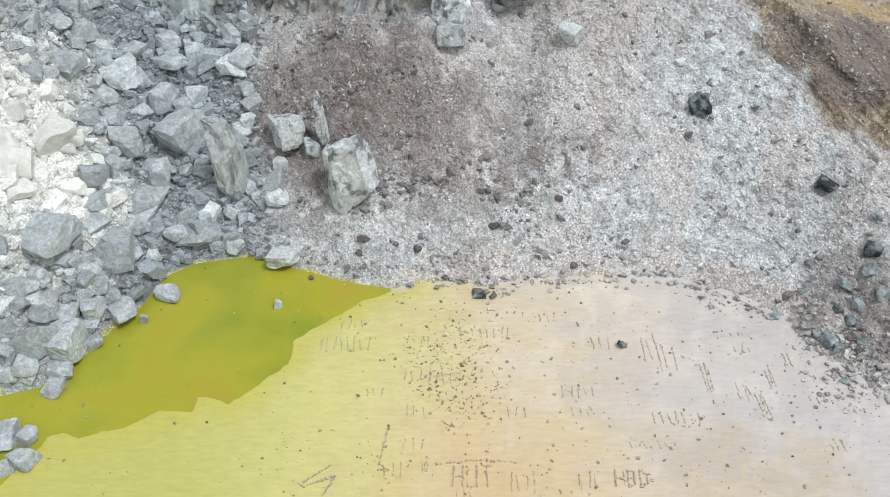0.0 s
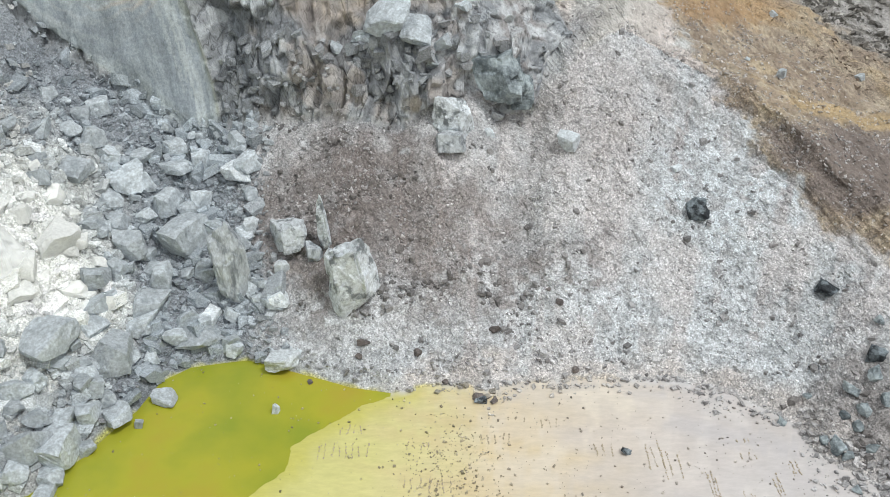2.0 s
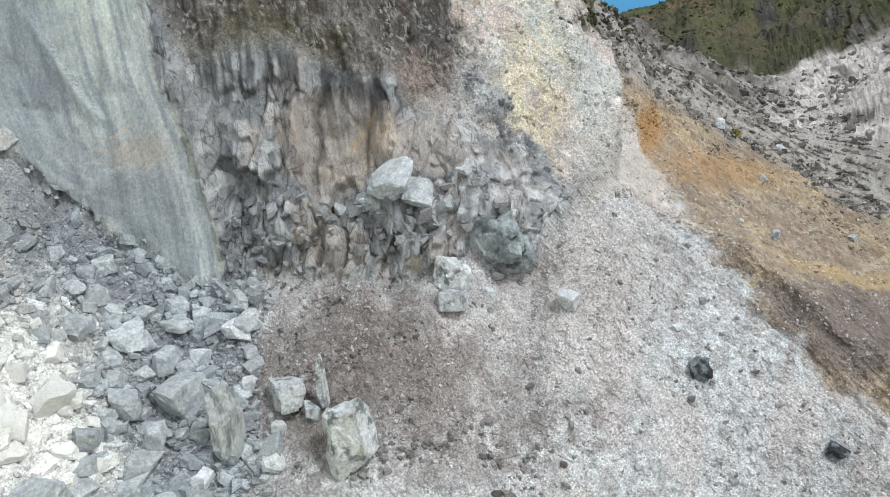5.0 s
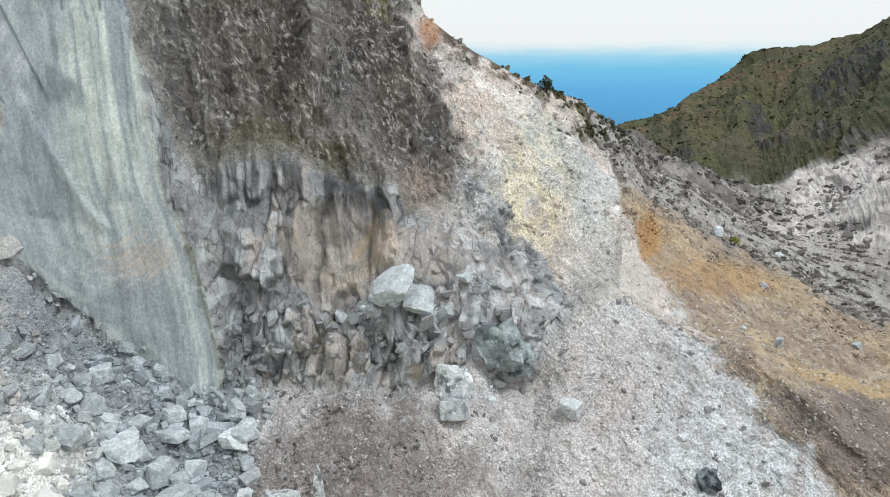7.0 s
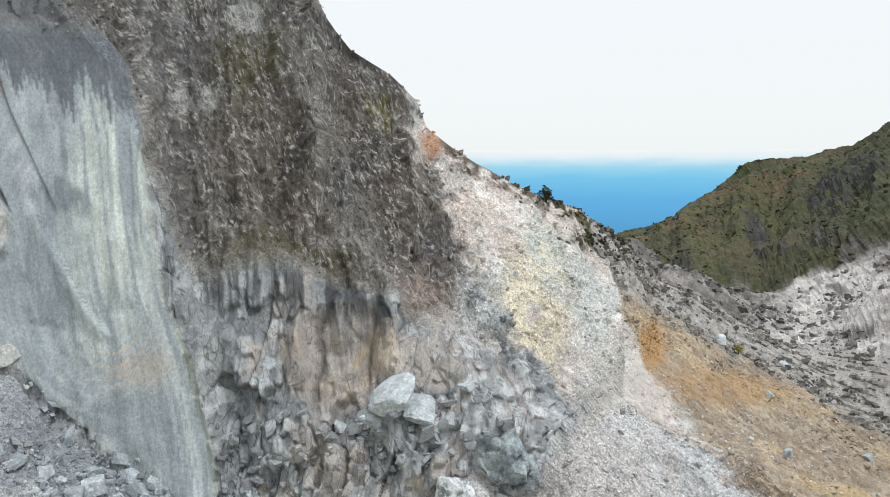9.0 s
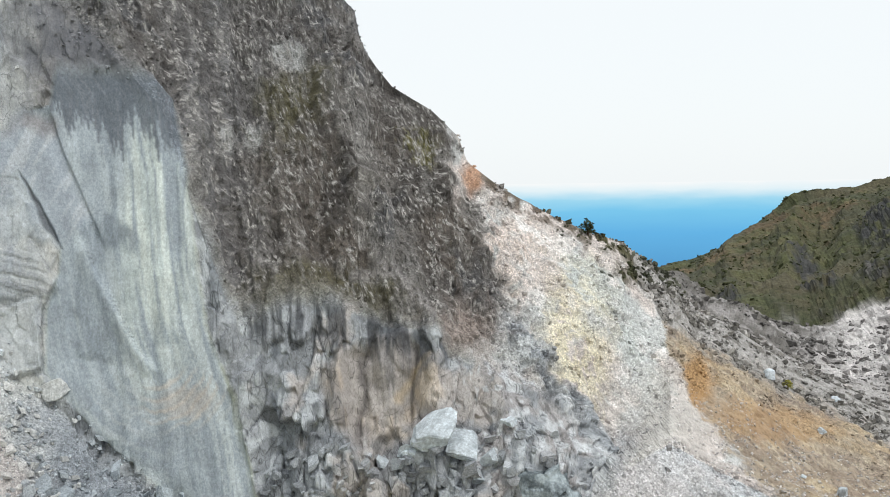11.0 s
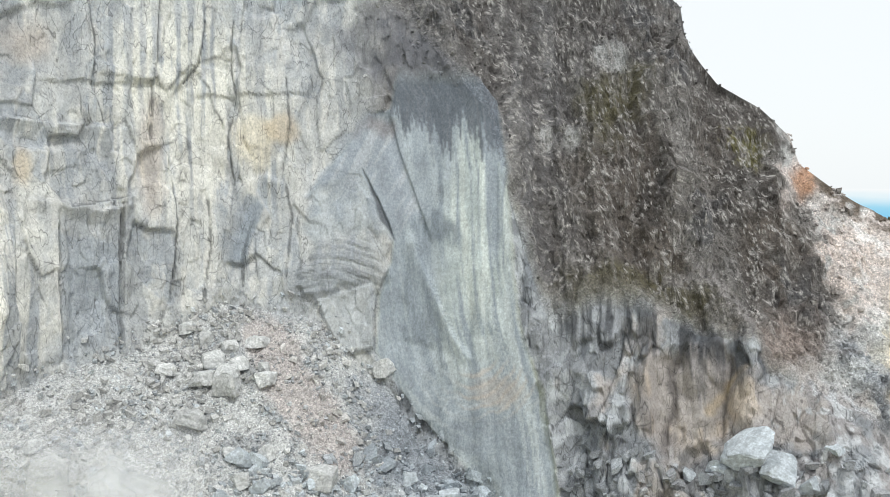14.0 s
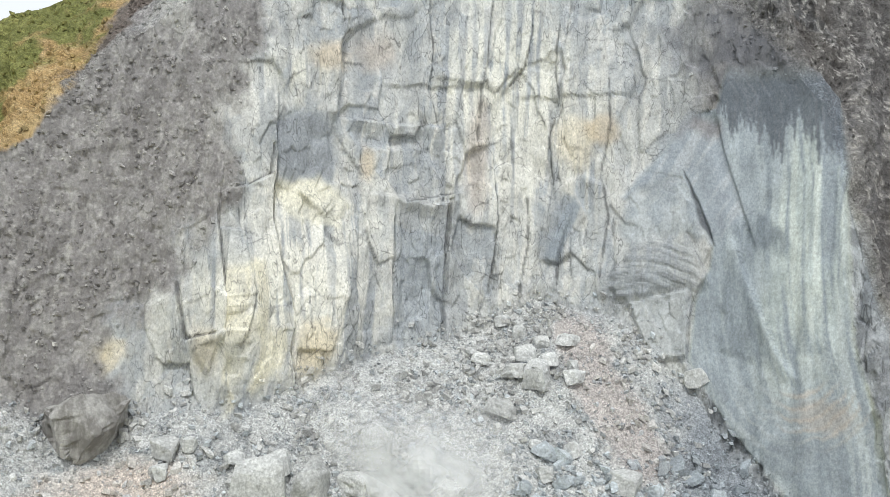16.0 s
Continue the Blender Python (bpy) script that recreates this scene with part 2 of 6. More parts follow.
for c in range(NC):
    # from the shore to the rim in even angles
    e = edge_el[c, 0] + (edge_el[c, 3] - edge_el[c, 0]) * np.arange(LAND_N) / LAND_N
    k = np.clip(np.searchsorted(edge_el[c], e, side="right") - 1, 0, 2) + 1
    r0, z0, dr, dz, t = base_r[c, k], base_z[c, k], base_r[c, k + 1] - base_r[c, k], base_z[c, k + 1] - base_z[c, k], np.tan(np.radians(e))
    q = np.clip((EYE_Z + r0 * t - z0) / (dz - dr * t), 0, 1)
    land_r[:, c], land_z[:, c], land_s[:, c] = r0 + q * dr, z0 + q * dz, k + q
far_r, far_z, far_s = [], [], []
for band, count in ROWS:
    for q in np.arange(count + (band == 6)) / count:
        far_r.append(base_r[:, band] * (1 - q) + base_r[:, band + 1] * q)
        far_z.append(base_z[:, band] * (1 - q) + base_z[:, band + 1] * q)
        far_s.append(np.full(NC, band + q))
R = np.concatenate([floor_r, land_r, np.array(far_r)])
Z = np.concatenate([0 * floor_r, land_z, np.array(far_z)])
S = np.concatenate([(np.arange(FLOOR_N) / FLOOR_N)[:, None] ** 0.55 * np.ones((1, NC)), land_s, np.array(far_s)])  # 1 shore, 2 foot, 3 brow, 4 crest, 5 valley, 6 hill
NR = len(R)
START = {1: FLOOR_N, 4: FLOOR_N + LAND_N, 5: FLOOR_N + LAND_N + 44, 6: FLOOR_N + LAND_N + 100}
A = np.radians(AZ)[None, :]
PX, PY = -np.sin(A) * R, np.cos(A) * R
POS = np.stack([PX, PY, Z], -1)
AZG = np.broadcast_to(AZ[None, :], R.shape)
ELG = np.degrees(np.arctan2(Z - EYE_Z, R))

du = np.gradient(POS, axis=1)
dv = np.gradient(POS, axis=0)
NRM = np.cross(du, dv)
NRM /= np.linalg.norm(NRM, axis=-1, keepdims=True) + 1e-9
NRM *= np.where((NRM * np.stack([PX, PY, -40 + 0 * Z], -1)).sum(-1, keepdims=True) > 0, -1, 1)

flat = POS.reshape(-1, 3)
az, el, s_ = AZG.ravel(), ELG.ravel(), S.ravel()
up_down = flat * (1, 1, 0.30)  # stretched along the fall of the wall
warp = np.stack([fbm(flat * 0.12, 3, 40 + k) for k in range(3)], -1)

slab_right = line((-120, 15.4), (-20, 15.9), (-17, 16.3), (-13.4, 17.0), (-8.2, 18.7), (-4, 19.3), (1.7, 19.6), (6.2, 20.4), (8.2, 22), (90, 26))
slab_left = line((-120, 20), (-18, 22.4), (-15.8, 24.8), (-12.8, 27.1), (-10.6, 28.6), (-6.8, 28.4), (-4.5, 27.6), (-3, 27.5), (-1.1, 28.6), (1.2, 29.5), (1.6, 31.9), (2.7, 31.0),
                 (5.2, 29.1), (5.6, 27.6), (8, 27.1), (90, 24))
slab = smoothstep(8.8, 7.2, el + 0.5 * warp[:, 2]) * smoothstep(-0.15, 0.35, az - slab_right(el) + 0.2 * warp[:, 0]) * smoothstep(-0.1, 0.2, slab_left(el) - az + 0.12 * warp[:, 1]) * smoothstep(1.9, 2.1, s_) * smoothstep(3.7, 3.5, s_)
on_talus = smoothstep(1.0, 1.06, s_) * smoothstep(2.08, 1.98, s_)
on_wall = smoothstep(1.95, 2.06, s_) * smoothstep(3.12, 2.98, s_)
on_upper = smoothstep(2.98, 3.1, s_) * smoothstep(4.2, 4.0, s_)
on_far = smoothstep(4.0, 4.3, s_)
no_wall = smoothstep(-7.5, -10.5, az)  # to the right the slope runs through with no rock wall
on_wall = on_wall * (1 - no_wall)
coarse = np.where((az < -44) | (az > 76), 0.5, 1.0)

lean_a = np.array(Euler((0.12, 0.22, 0.3)).to_matrix())
lean_b = np.array(Euler((-0.1, -0.16, 0.7)).to_matrix())
FACE = np.flatnonzero((s_ > 1.9) & (s_ < 4.02) & (az > -14) & (az < 76))  # what is rock or stands above it
OFF_FACE = np.setdiff1d(np.arange(len(az)), FACE)
ALONG, UP = np.radians(az) * 80, np.radians(el) * 80  # metres along and up the face


def blocks(wide, high, seed, lean=0.0, tilt=0.5, lift=0.6, turn=0.9, bend=0.12):
    """Jointed rock: plates with straight edges, each with its own depth and its own tilted front, that overlap in steps.
    Gives the relief, each plate's own number from 0 to 1 and the distance to its joint in metres."""
    u = (ALONG[FACE] + lean * UP[FACE]) / wide + bend * warp[FACE, 0]
    v = UP[FACE] / high + bend * warp[FACE, 1]
    iu, iv = np.floor(u).astype(np.int64), np.floor(v).astype(np.int64)
    best, second, mine = np.full(len(u), 9.0), np.full(len(u), 9.0), np.zeros(len(u))
    total, weight, crisp = np.zeros(len(u)), np.full(len(u), 1e-30), min(60.0, 12 + 9 * wide)
    for dx in (-1, 0, 1):
        for dy in (-1, 0, 1):
            cu, cv = iu + dx, iv + dy
            h = [hashed(cu, cv, 0 * cu, seed + k) for k in range(7)]
            du, dv_ = u - cu - 0.08 - 0.84 * h[0], v - cv - 0.08 - 0.84 * h[1]
            a = (h[2] - 0.5) * turn
            across, along = du + a * dv_, dv_ - a * du
            out = np.maximum(np.abs(across) * (0.7 + 0.7 * h[3]), np.abs(along)) + 0.25 * (np.abs(across) + np.abs(along))
            top = lift * (h[4] - 0.5) + 2 * tilt * ((h[5] - 0.5) * du + (h[6] - 0.5) * dv_)
            w = np.exp(-crisp * out)
            total, weight = total + w * top, weight + w
            near = out < best
            second = np.where(near, best, np.minimum(second, out))
            mine = np.where(near, h[4] * 0.6 + h[5] * 0.4, mine)
            best = np.where(near, out, best)
    relief, own, gap = np.zeros(len(az)), np.full(len(az), 0.5), np.full(len(az), 9.0)
    relief[FACE], own[FACE], gap[FACE] = total / weight, mine, (second - best) * wide
    return relief, own, gap


f1, _, _ = blocks(9.0, 14.0, 11, 0.06, 0.5, 0.7, 0.5)
b2, own2, gap2 = blocks(3.4, 5.4, 23, -0.10, 0.8, 0.7, 0.8)
b3, own3, gap3 = blocks(0.95, 1.5, 37, 0.12, 0.9, 0.7, 1.5, 0.35)
r2, own4, gap4 = blocks(2.1, 5.4, 53, 0.14, 1.3, 0.9, 0.7, 0.35)
f2, f3 = np.zeros(len(az)), np.zeros(len(az))
f2[OFF_FACE], _ = facets(up_down[OFF_FACE] @ lean_a * 0.36 + 0.06 * warp[OFF_FACE], 23, 1.1)
f3[OFF_FACE], _ = facets((flat[OFF_FACE] * (0.95, 0.95, 0.24)) @ lean_b + 0.08 * warp[OFF_FACE], 37, 1.2)
f2[FACE], f3[FACE] = r2[FACE], b3[FACE]
f4, _ = facets((flat * (1.5, 1.5, 0.8)) @ lean_a, 51, 1.2)
t5, t6 = 0.5 * (own2 - 0.5), 0.5 * (own3 - 0.5)
hem = 1 - 0.95 * np.exp(-(((az - 19.3) / 2.8) ** 2 + ((s_ - 3) / 0.5) ** 2))  # the hem of the slab is worn smooth
f2, f3, f4 = f2 * hem, f3 * hem, f4 * hem
n_wob = fbm(flat * 0.5, 3, 77)
g1 = fbm(flat * 0.09, 3, 5)
g2 = fbm(flat * 0.7, 4, 6)
rill = fbm(np.stack([az * 1.3 + 0.3 * warp[:, 0], 0.05 * flat[:, 2], 0 * az], -1), 2, 15)
grit = fbm(flat * 3.1, 2, 9)
thick_wall = smoothstep(1.5, 6.0, brow_el(az) - foot_el(az))  # the wall peters out to the right
def eased(v):
    """The same relief with its steps a little worn."""
    g = v.reshape(NR, NC)
    g = (np.roll(g, 1, 0) + 2 * g + np.roll(g, -1, 0)) / 4
    return ((np.roll(g, 1, 1) + 2 * g + np.roll(g, -1, 1)) / 4).ravel()


f1, f2, f3 = f1 * (0.25 + 0.75 * thick_wall), f2 * (0.3 + 0.7 * thick_wall), f3 * (0.5 + 0.5 * thick_wall)
rocky = on_wall * (1 - slab)
brow_rock = on_upper * (1 - slab) * smoothstep(28, 31, az) * smoothstep(70, 64, az) * smoothstep(3.8, 3.2, s_)
broken = np.maximum(rocky, brow_rock)
def inside(points, soft=0.12, wob=0.10):
    """1 within a polygon of bearings and heights, 0 outside, with a slightly wandering edge."""
    a, e = az[FACE] + wob * n_wob[FACE], el[FACE] + wob * n_b0
    within, dist = np.zeros(len(a), bool), np.full(len(a), 9e9)
    for (a0, e0), (a1, e1_) in zip(points, points[1:] + points[:1]):
        crosses = ((e0 > e) != (e1_ > e)) & (a < (a1 - a0) * (e - e0) / ((e1_ - e0) or 1e-9) + a0)
        within ^= crosses
        dx, dy = a1 - a0, e1_ - e0
        t = np.clip(((a - a0) * dx + (e - e0) * dy) / (dx * dx + dy * dy), 0, 1)
        dist = np.minimum(dist, np.hypot(a - a0 - t * dx, e - e0 - t * dy))
    out = np.zeros(len(az))
    out[FACE] = smoothstep(-soft, soft, np.where(within, dist, -dist))
    return out


n_b0 = value_noise(flat[FACE] * 1.2, 81)


tawny = inside([(11.2, -12.0), (10.0, -10.5), (7.7, -9.7), (5.8, -9.5), (3.9, -11.0), (3.9, -14.0), (5.9, -15.5), (7.4, -16.2), (9.0, -16.9), (10.5, -15.0)], 0.7, 0.6)  # tall smooth faces set back in the band
calm = smoothstep(24, 30, az)  # the pale wall is flatter than the broken one


tame = 1 - 0.85 * tawny
f2, f3, f4 = f2 * tame, f3 * tame, f4 * tame
chips = smoothstep(-0.35, 0.35, fbm(flat * 0.16, 3, 78))  # here shattered into small blocks, there sound
flute = fbm(np.stack([ALONG * 0.9 + 0.5 * warp[:, 0], UP * 0.10, 0 * az], -1), 3, 79)
sound_wall = 1.3 * f1 + (0.5 + 0.4 * chips) * b2 + (0.08 + 0.22 * chips) * b3 + 0.12 * flute + 0.03 * f4
pillar = fbm(np.stack([ALONG * 0.22 + 0.4 * warp[:, 1], UP * 0.07, 0 * az], -1), 3, 84)
shattered = 0.9 * f1 + 0.9 * pillar + (0.9 + 0.3 * chips) * f2 + (0.36 + 0.45 * chips) * f3 + 0.3 * b2 + 0.06 * f4 + 0.15 * flute - 0.25 * smoothstep(0.25, 0.0, gap4)
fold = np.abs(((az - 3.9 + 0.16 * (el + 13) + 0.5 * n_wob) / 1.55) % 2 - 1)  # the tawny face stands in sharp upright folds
move = broken * (calm * sound_wall + (1 - calm) * (1 - tawny) * shattered + 0.5 * g1 + 0.012 * grit)
move *= 1 - 0.65 * smoothstep(2.72, 2.97, s_) * (1 - calm)  # under the brow the band dies out
move += rocky * tawny * (1 - calm) * (2.0 * fold + 0.35 * flute + 0.5 * b2 + 0.2 * f3 - 1.2)
dk = 0.25 + 0.75 * smoothstep(-2.5, 0.5, az - 0.25 * el)  # rougher under the rim than on the open slope
move += slab * (0.8 * g1 + 0.10 * rill + 0.07 * flute + 0.015 * grit)
# under the rim the runnels slant towards the gully
slant = az - 0.33 * (el + 4) * smoothstep(18, 8, az)
rib = fbm(np.stack([slant * 0.42 + 0.5 * warp[:, 0], el * 0.07 + 0.2 * warp[:, 1], 0 * az], -1), 4, 18)
runnel = fbm(np.stack([slant * 1.4 + 0.6 * warp[:, 1], el * 0.16, 0 * az], -1), 2, 19)
crag = smoothstep(0.15, 0.6, fbm(flat * (0.11, 0.11, 0.07), 4, 20) + 0.25 * rib)  # rock ribs that stand out of the gravel
move += on_upper * (1 - slab) * (1 - brow_rock) * (0.9 * rib * dk + 0.8 * g1 + 0.22 * runnel * dk + 0.4 * g2 + (0.22 + 0.45 * crag) * f3 * dk + 0.9 * crag * (f2 + 0.4) * dk * smoothstep(3.98, 3.8, s_) + 0.22 * f4 * dk + 0.12 * grit) * (1 - 0.5 * no_wall)
move += on_talus * (0.5 * g1 + 0.16 * g2 + 0.10 * f4 + 0.06 * grit)
move += no_wall * smoothstep(1.95, 2.05, s_) * smoothstep(3.1, 2.98, s_) * (0.5 * g1 + 0.2 * g2 + 0.10 * f4 + 0.06 * grit)
hill_gully = fbm(np.stack([az * 0.5 + 0.02 * flat[:, 2], 0.012 * flat[:, 2], 0 * az], -1), 4, 13)
move += on_far * (1.0 * g1 + 0.4 * g2 + 0.3 * f3 + 2.0 * fbm(flat * 0.03, 3, 12) + 2.6 * hill_gully * smoothstep(5.05, 5.3, s_) * smoothstep(6.0, 5.7, s_))


def near_line(points):
    """How far, in degrees, each place lies from a line of bearings and heights."""
    best = np.full(len(az), 9e9)
    for (a0, e0), (a1, e1_) in zip(points, points[1:]):
        dx, dy = a1 - a0, e1_ - e0
        t = np.clip(((az - a0) * dx + (el - e0) * dy) / (dx * dx + dy * dy), 0, 1)
        best = np.minimum(best, np.hypot(az - a0 - t * dx, el - e0 - t * dy))
    return best


def crack(points, deep=0.8, wide=0.12, step=0.0, reach=2.0):
    """A joint in the wall along bearings and heights; step: how far the rock on its right-hand side stands proud."""
    best, side = np.full(len(az), 9e9), np.zeros(len(az))
    wob_a, wob_e = az + 0.07 * n_wob, el + 0.07 * n_wob
    for (a0, e0), (a1, e1_) in zip(points, points[1:]):
        dx, dy = a1 - a0, e1_ - e0
        t = np.clip(((wob_a - a0) * dx + (wob_e - e0) * dy) / (dx * dx + dy * dy), 0, 1)
        d = np.hypot(wob_a - a0 - t * dx, wob_e - e0 - t * dy)
        near = d < best
        side = np.where(near, np.clip(0.5 + (dx * (wob_e - e0) - dy * (wob_a - a0)) / math.hypot(dx, dy) / 0.22, 0, 1), side)
        best = np.where(near, d, best)
    if deep > 0.28:
        JOINT[:] = np.minimum(JOINT, best)
    return -0.5 * deep * smoothstep(wide * 0.7, wide * 0.2, best) + step * side * smoothstep(reach, 0, best)


JOINT = np.full(len(az), 9.0)  # distance to the nearest open joint
n_blot = fbm(flat * 0.22, 4, 60)


def patch0(a0, e0, wa, we):
    """A ragged blotch round a bearing and height."""
    return smoothstep(1.3, 0.7, np.hypot((az - a0) / wa, (el - e0) / we) + 0.3 * n_blot + 0.2 * n_wob)


move += np.maximum(on_wall, on_upper) * (
    crack([(56.5, 3.4), (56.6, -0.3), (56.5, -2.9), (56.0, -5.9), (55.3, -8.9), (55.5, -11.1), (54.9, -13.4)], 1.4, 0.22, 0.9, 4)
    + crack([(48.7, -2.3), (48.7, -5.8), (48.4, -10.3)], 1.0, 0.2, 0.5, 2)
    + crack([(44.7, -0.7), (44.8, -3.7), (44.9, -7.2), (45.0, -11.4)], 1.0, 0.2, -0.5, 2)
    + crack([(33.9, 6.5), (37.4, 6.2), (39.6, 6.2)], 0.25, 0.07, 0.35, 1.6)
    + crack([(42.9, 6.8), (45.5, 7.2)], 0.2, 0.07, 0.3, 1.5)
    + crack([(48.4, 6.8), (46.1, 6.7), (43.2, 6.9)], 0.2, 0.07, -0.35, 1.6)
    + crack([(43.1, 3.2), (42.9, 6.8)], 0.5, 0.12, 0.5, 1.5)
    + crack([(62.6, -6.7), (62.3, -8.5), (62.1, -10.2), (60.1, -10.0)], 0.9, 0.2, 0.7, 2)
    + crack([(59.0, -0.4), (57.0, 0.4), (56.8, 2.3)], 0.7, 0.14, 0.5, 2)
    + crack([(59.7, 0.7), (60.0, -2.2), (59.8, -4.8), (59.4, -7.4)], 0.8, 0.15, 0.6, 2)
    + crack([(47.8, -1.1), (45.3, -0.5), (44.5, -0.3)], 0.4, 0.10, 0.3, 1.0)
    + crack([(36.8, -2.3), (37.3, -4.6), (37.4, -6.1)], 0.6, 0.12, 0.4, 1.5)
    + crack([(39.8, 10.7), (40.1, 8.1), (41.0, 7.0)], 0.8, 0.14, 0.5, 2)
    + crack([(52.6, 12.5), (52.3, 10), (52.4, 7.5)], 0.5, 0.10, 0.5, 1.5)
    + crack([(46.6, 12), (46.2, 9), (46.4, 6.6), (45.6, 4.0)], 0.6, 0.11, 0.6, 2)
    + crack([(42.4, 12), (42.6, 9), (42.5, 6.8)], 0.5, 0.10, 0.4, 1.5)
    + crack([(37.9, 11), (38.1, 8), (37.8, 6.3), (38.3, 3.5), (37.9, 0.5)], 0.5, 0.10, -0.4, 1.5)
    + crack([(51.3, -3.5), (51.5, -6.5), (50.9, -9.8)], 0.5, 0.11, 0.5, 1.5)
    + crack([(41.9, 2.0), (41.6, -2.0), (41.9, -6.5)], 0.5, 0.10, 0.4, 1.8)
    + crack([(39.6, -0.5), (39.4, -3.5), (39.9, -6.8)], 0.4, 0.09, -0.4, 1.2)
    + crack([(34.6, 7.5), (34.3, 4.6), (34.8, 1.5), (34.2, -1.5), (34.6, -5.5)], 0.4, 0.10, 0.4, 1.5)
    + crack([(53.2, 4.5), (52.6, 1.2), (51.8, -0.4)], 0.2, 0.10, 0.3, 1.5)
    + crack([(58.6, -5), (58.2, -8), (58.9, -11)], 0.5, 0.12, 0.5, 1.5)
    + crack([(49.8, -0.6), (46.0, -1.2), (44.9, -0.9)], 0.2, 0.08, 0.4, 1.0)
    + crack([(52.0, 4.6), (48.5, 4.2), (46.0, 4.1)], 0.2, 0.08, 0.4, 1.0)
)
# buttress at the foot of the pale wall, the knob of dark rock, the tawny face set back under the brow
bulge = lambda a0, e0, wa, we: np.exp(-(((az - a0) / wa) ** 2 + ((el - e0) / we) ** 2))
move += on_wall * (2.2 * bulge(58.5, -10, 1.6, 5) + 1.5 * bulge(52, -7, 2, 6) + 1.2 * bulge(-4.2, -18.5, 1.6, 2.6) + 1.4 * bulge(2.5, -20.5, 1.6, 2.5) - 1.2 * bulge(6.8, -14, 2.2, 2.5) + 1.2 * bulge(12, -19, 3, 2.5) + 0.8 * bulge(4, -17.5, 2.5, 0.8))
ridge = smoothstep(1.3, 0.2, near_line([(-1.6, -8.8), (-3.6, -11.5), (-5.4, -14), (-7.2, -16.5), (-8.4, -18.6)]) + 0.5 * n_wob) * smoothstep(1.9, 2.1, s_)
move += ridge * (0.5 + 0.5 * f2 + 0.35 * f3 + 0.12 * f4)  # rock rib between the gully and the bleached slope

# faces of the slab: the leaning lobe, the shaded faces left of the long diagonal joint, the blot, the sunken sliver of
# shadow and the striped hump beside it
lobe = inside([(29.1, 5.3), (31.0, 2.7), (33.3, -0.1), (31.5, 0.6), (29.5, 1.6), (28.5, -1.1), (27.5, -3.0), (25.6, -1.0), (26.6, 1.6), (27.4, 4.8)], 0.4)
shaded_joint_face = inside([(25.8, -3.3), (24.5, -6.8), (23.2, -9.5), (24.4, -10.2), (26.6, -9.5), (26.4, -6.0)], 0.35, 0.3)
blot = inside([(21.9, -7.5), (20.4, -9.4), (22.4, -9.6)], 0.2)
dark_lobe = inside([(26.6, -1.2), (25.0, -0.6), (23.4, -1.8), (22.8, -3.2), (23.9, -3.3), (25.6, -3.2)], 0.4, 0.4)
shadow_wedge = inside([(29.5, 1.5), (28.9, -0.2), (28.3, -1.8), (27.3, -3.0), (28.4, -0.6)], 0.08)
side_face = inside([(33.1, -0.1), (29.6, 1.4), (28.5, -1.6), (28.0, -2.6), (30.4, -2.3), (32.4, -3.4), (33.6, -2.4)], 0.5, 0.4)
hump = inside([(34.7, -6.0), (32.5, -3.7), (30.2, -2.5), (28.7, -3.0), (27.8, -5.6), (29.5, -6.2), (32.3, -7.0), (33.1, -7.5)], 0.6, 0.5)
stump = inside([(32.6, -7.2), (28.9, -6.1), (28.7, -10.4), (31.0, -10.8)])
slab = np.maximum(slab, lobe)
near_slab = np.clip(lobe + side_face + hump + stump, 0, 1)
move *= (1 - 0.7 * near_slab) * (1 - 0.55 * np.exp(-(((az - 31) / 3.5) ** 2 + ((el + 4) / 7) ** 2)))
move += lobe * 0.05 * (az - 27.0) + shaded_joint_face * 0.12 * (az - 24.0)
move += -0.4 * shadow_wedge + side_face * (0.3 + 0.12 * (30.5 - az) + 0.25 * b2 + 0.15 * b3) + hump * (0.9 - 0.06 * (az - 31) ** 2 - 0.08 * (el + 5) ** 2) + stump * (0.4 + 0.4 * b2 + 0.25 * b3)
move += np.maximum(on_wall, on_upper) * (
    crack([(27.6, 4.8), (27.2, 3.1), (25.9, -0.3), (25.2, -2.4)], 0.35, 0.10, -0.35, 1.2)
    + crack([(25.9, -3.4), (24.5, -6.8), (23.3, -9.4), (22.6, -10.4)], 0.35, 0.09, 0.45, 1.2)
    + crack([(28.8, -3.0), (27.7, -5.0), (28.5, -6.8), (28.7, -10.4)], 0.4, 0.10, 0.4, 1.2)
)
strata = hump
beds = fbm(np.stack([(el - 0.22 * (az - 30) + 0.05 * (az - 30) ** 2) * 4.6 + 0.5 * n_wob, az * 0.6, 0 * az], -1), 3, 82)
move += on_wall * strata * 0.10 * beds
outcrop = patch0(-24.3, -2.4, 1.3, 1.4) + patch0(-26.2, -1.0, 1.0, 1.2) + patch0(-19.9, -4.3, 0.8, 0.9) + patch0(-21.2, -6.2, 1.3, 0.6) + patch0(-25.5, -5.5, 1.6, 0.9) + patch0(-15.5, -7.4, 0.7, 0.5)
move += on_far * (s_ > 5.0) * np.clip(outcrop, 0, 1) * (0.6 + 1.4 * f2 + 0.7 * f3)
rills = fbm(np.stack([(el - 0.52 * az) * 0.9 + 0.4 * n_blot, az * 0.12, 0 * az], -1), 4, 67)
move += no_wall * smoothstep(1.5, 1.9, s_) * smoothstep(4.1, 3.8, s_) * smoothstep(-11, -14, az) * 0.4 * rills
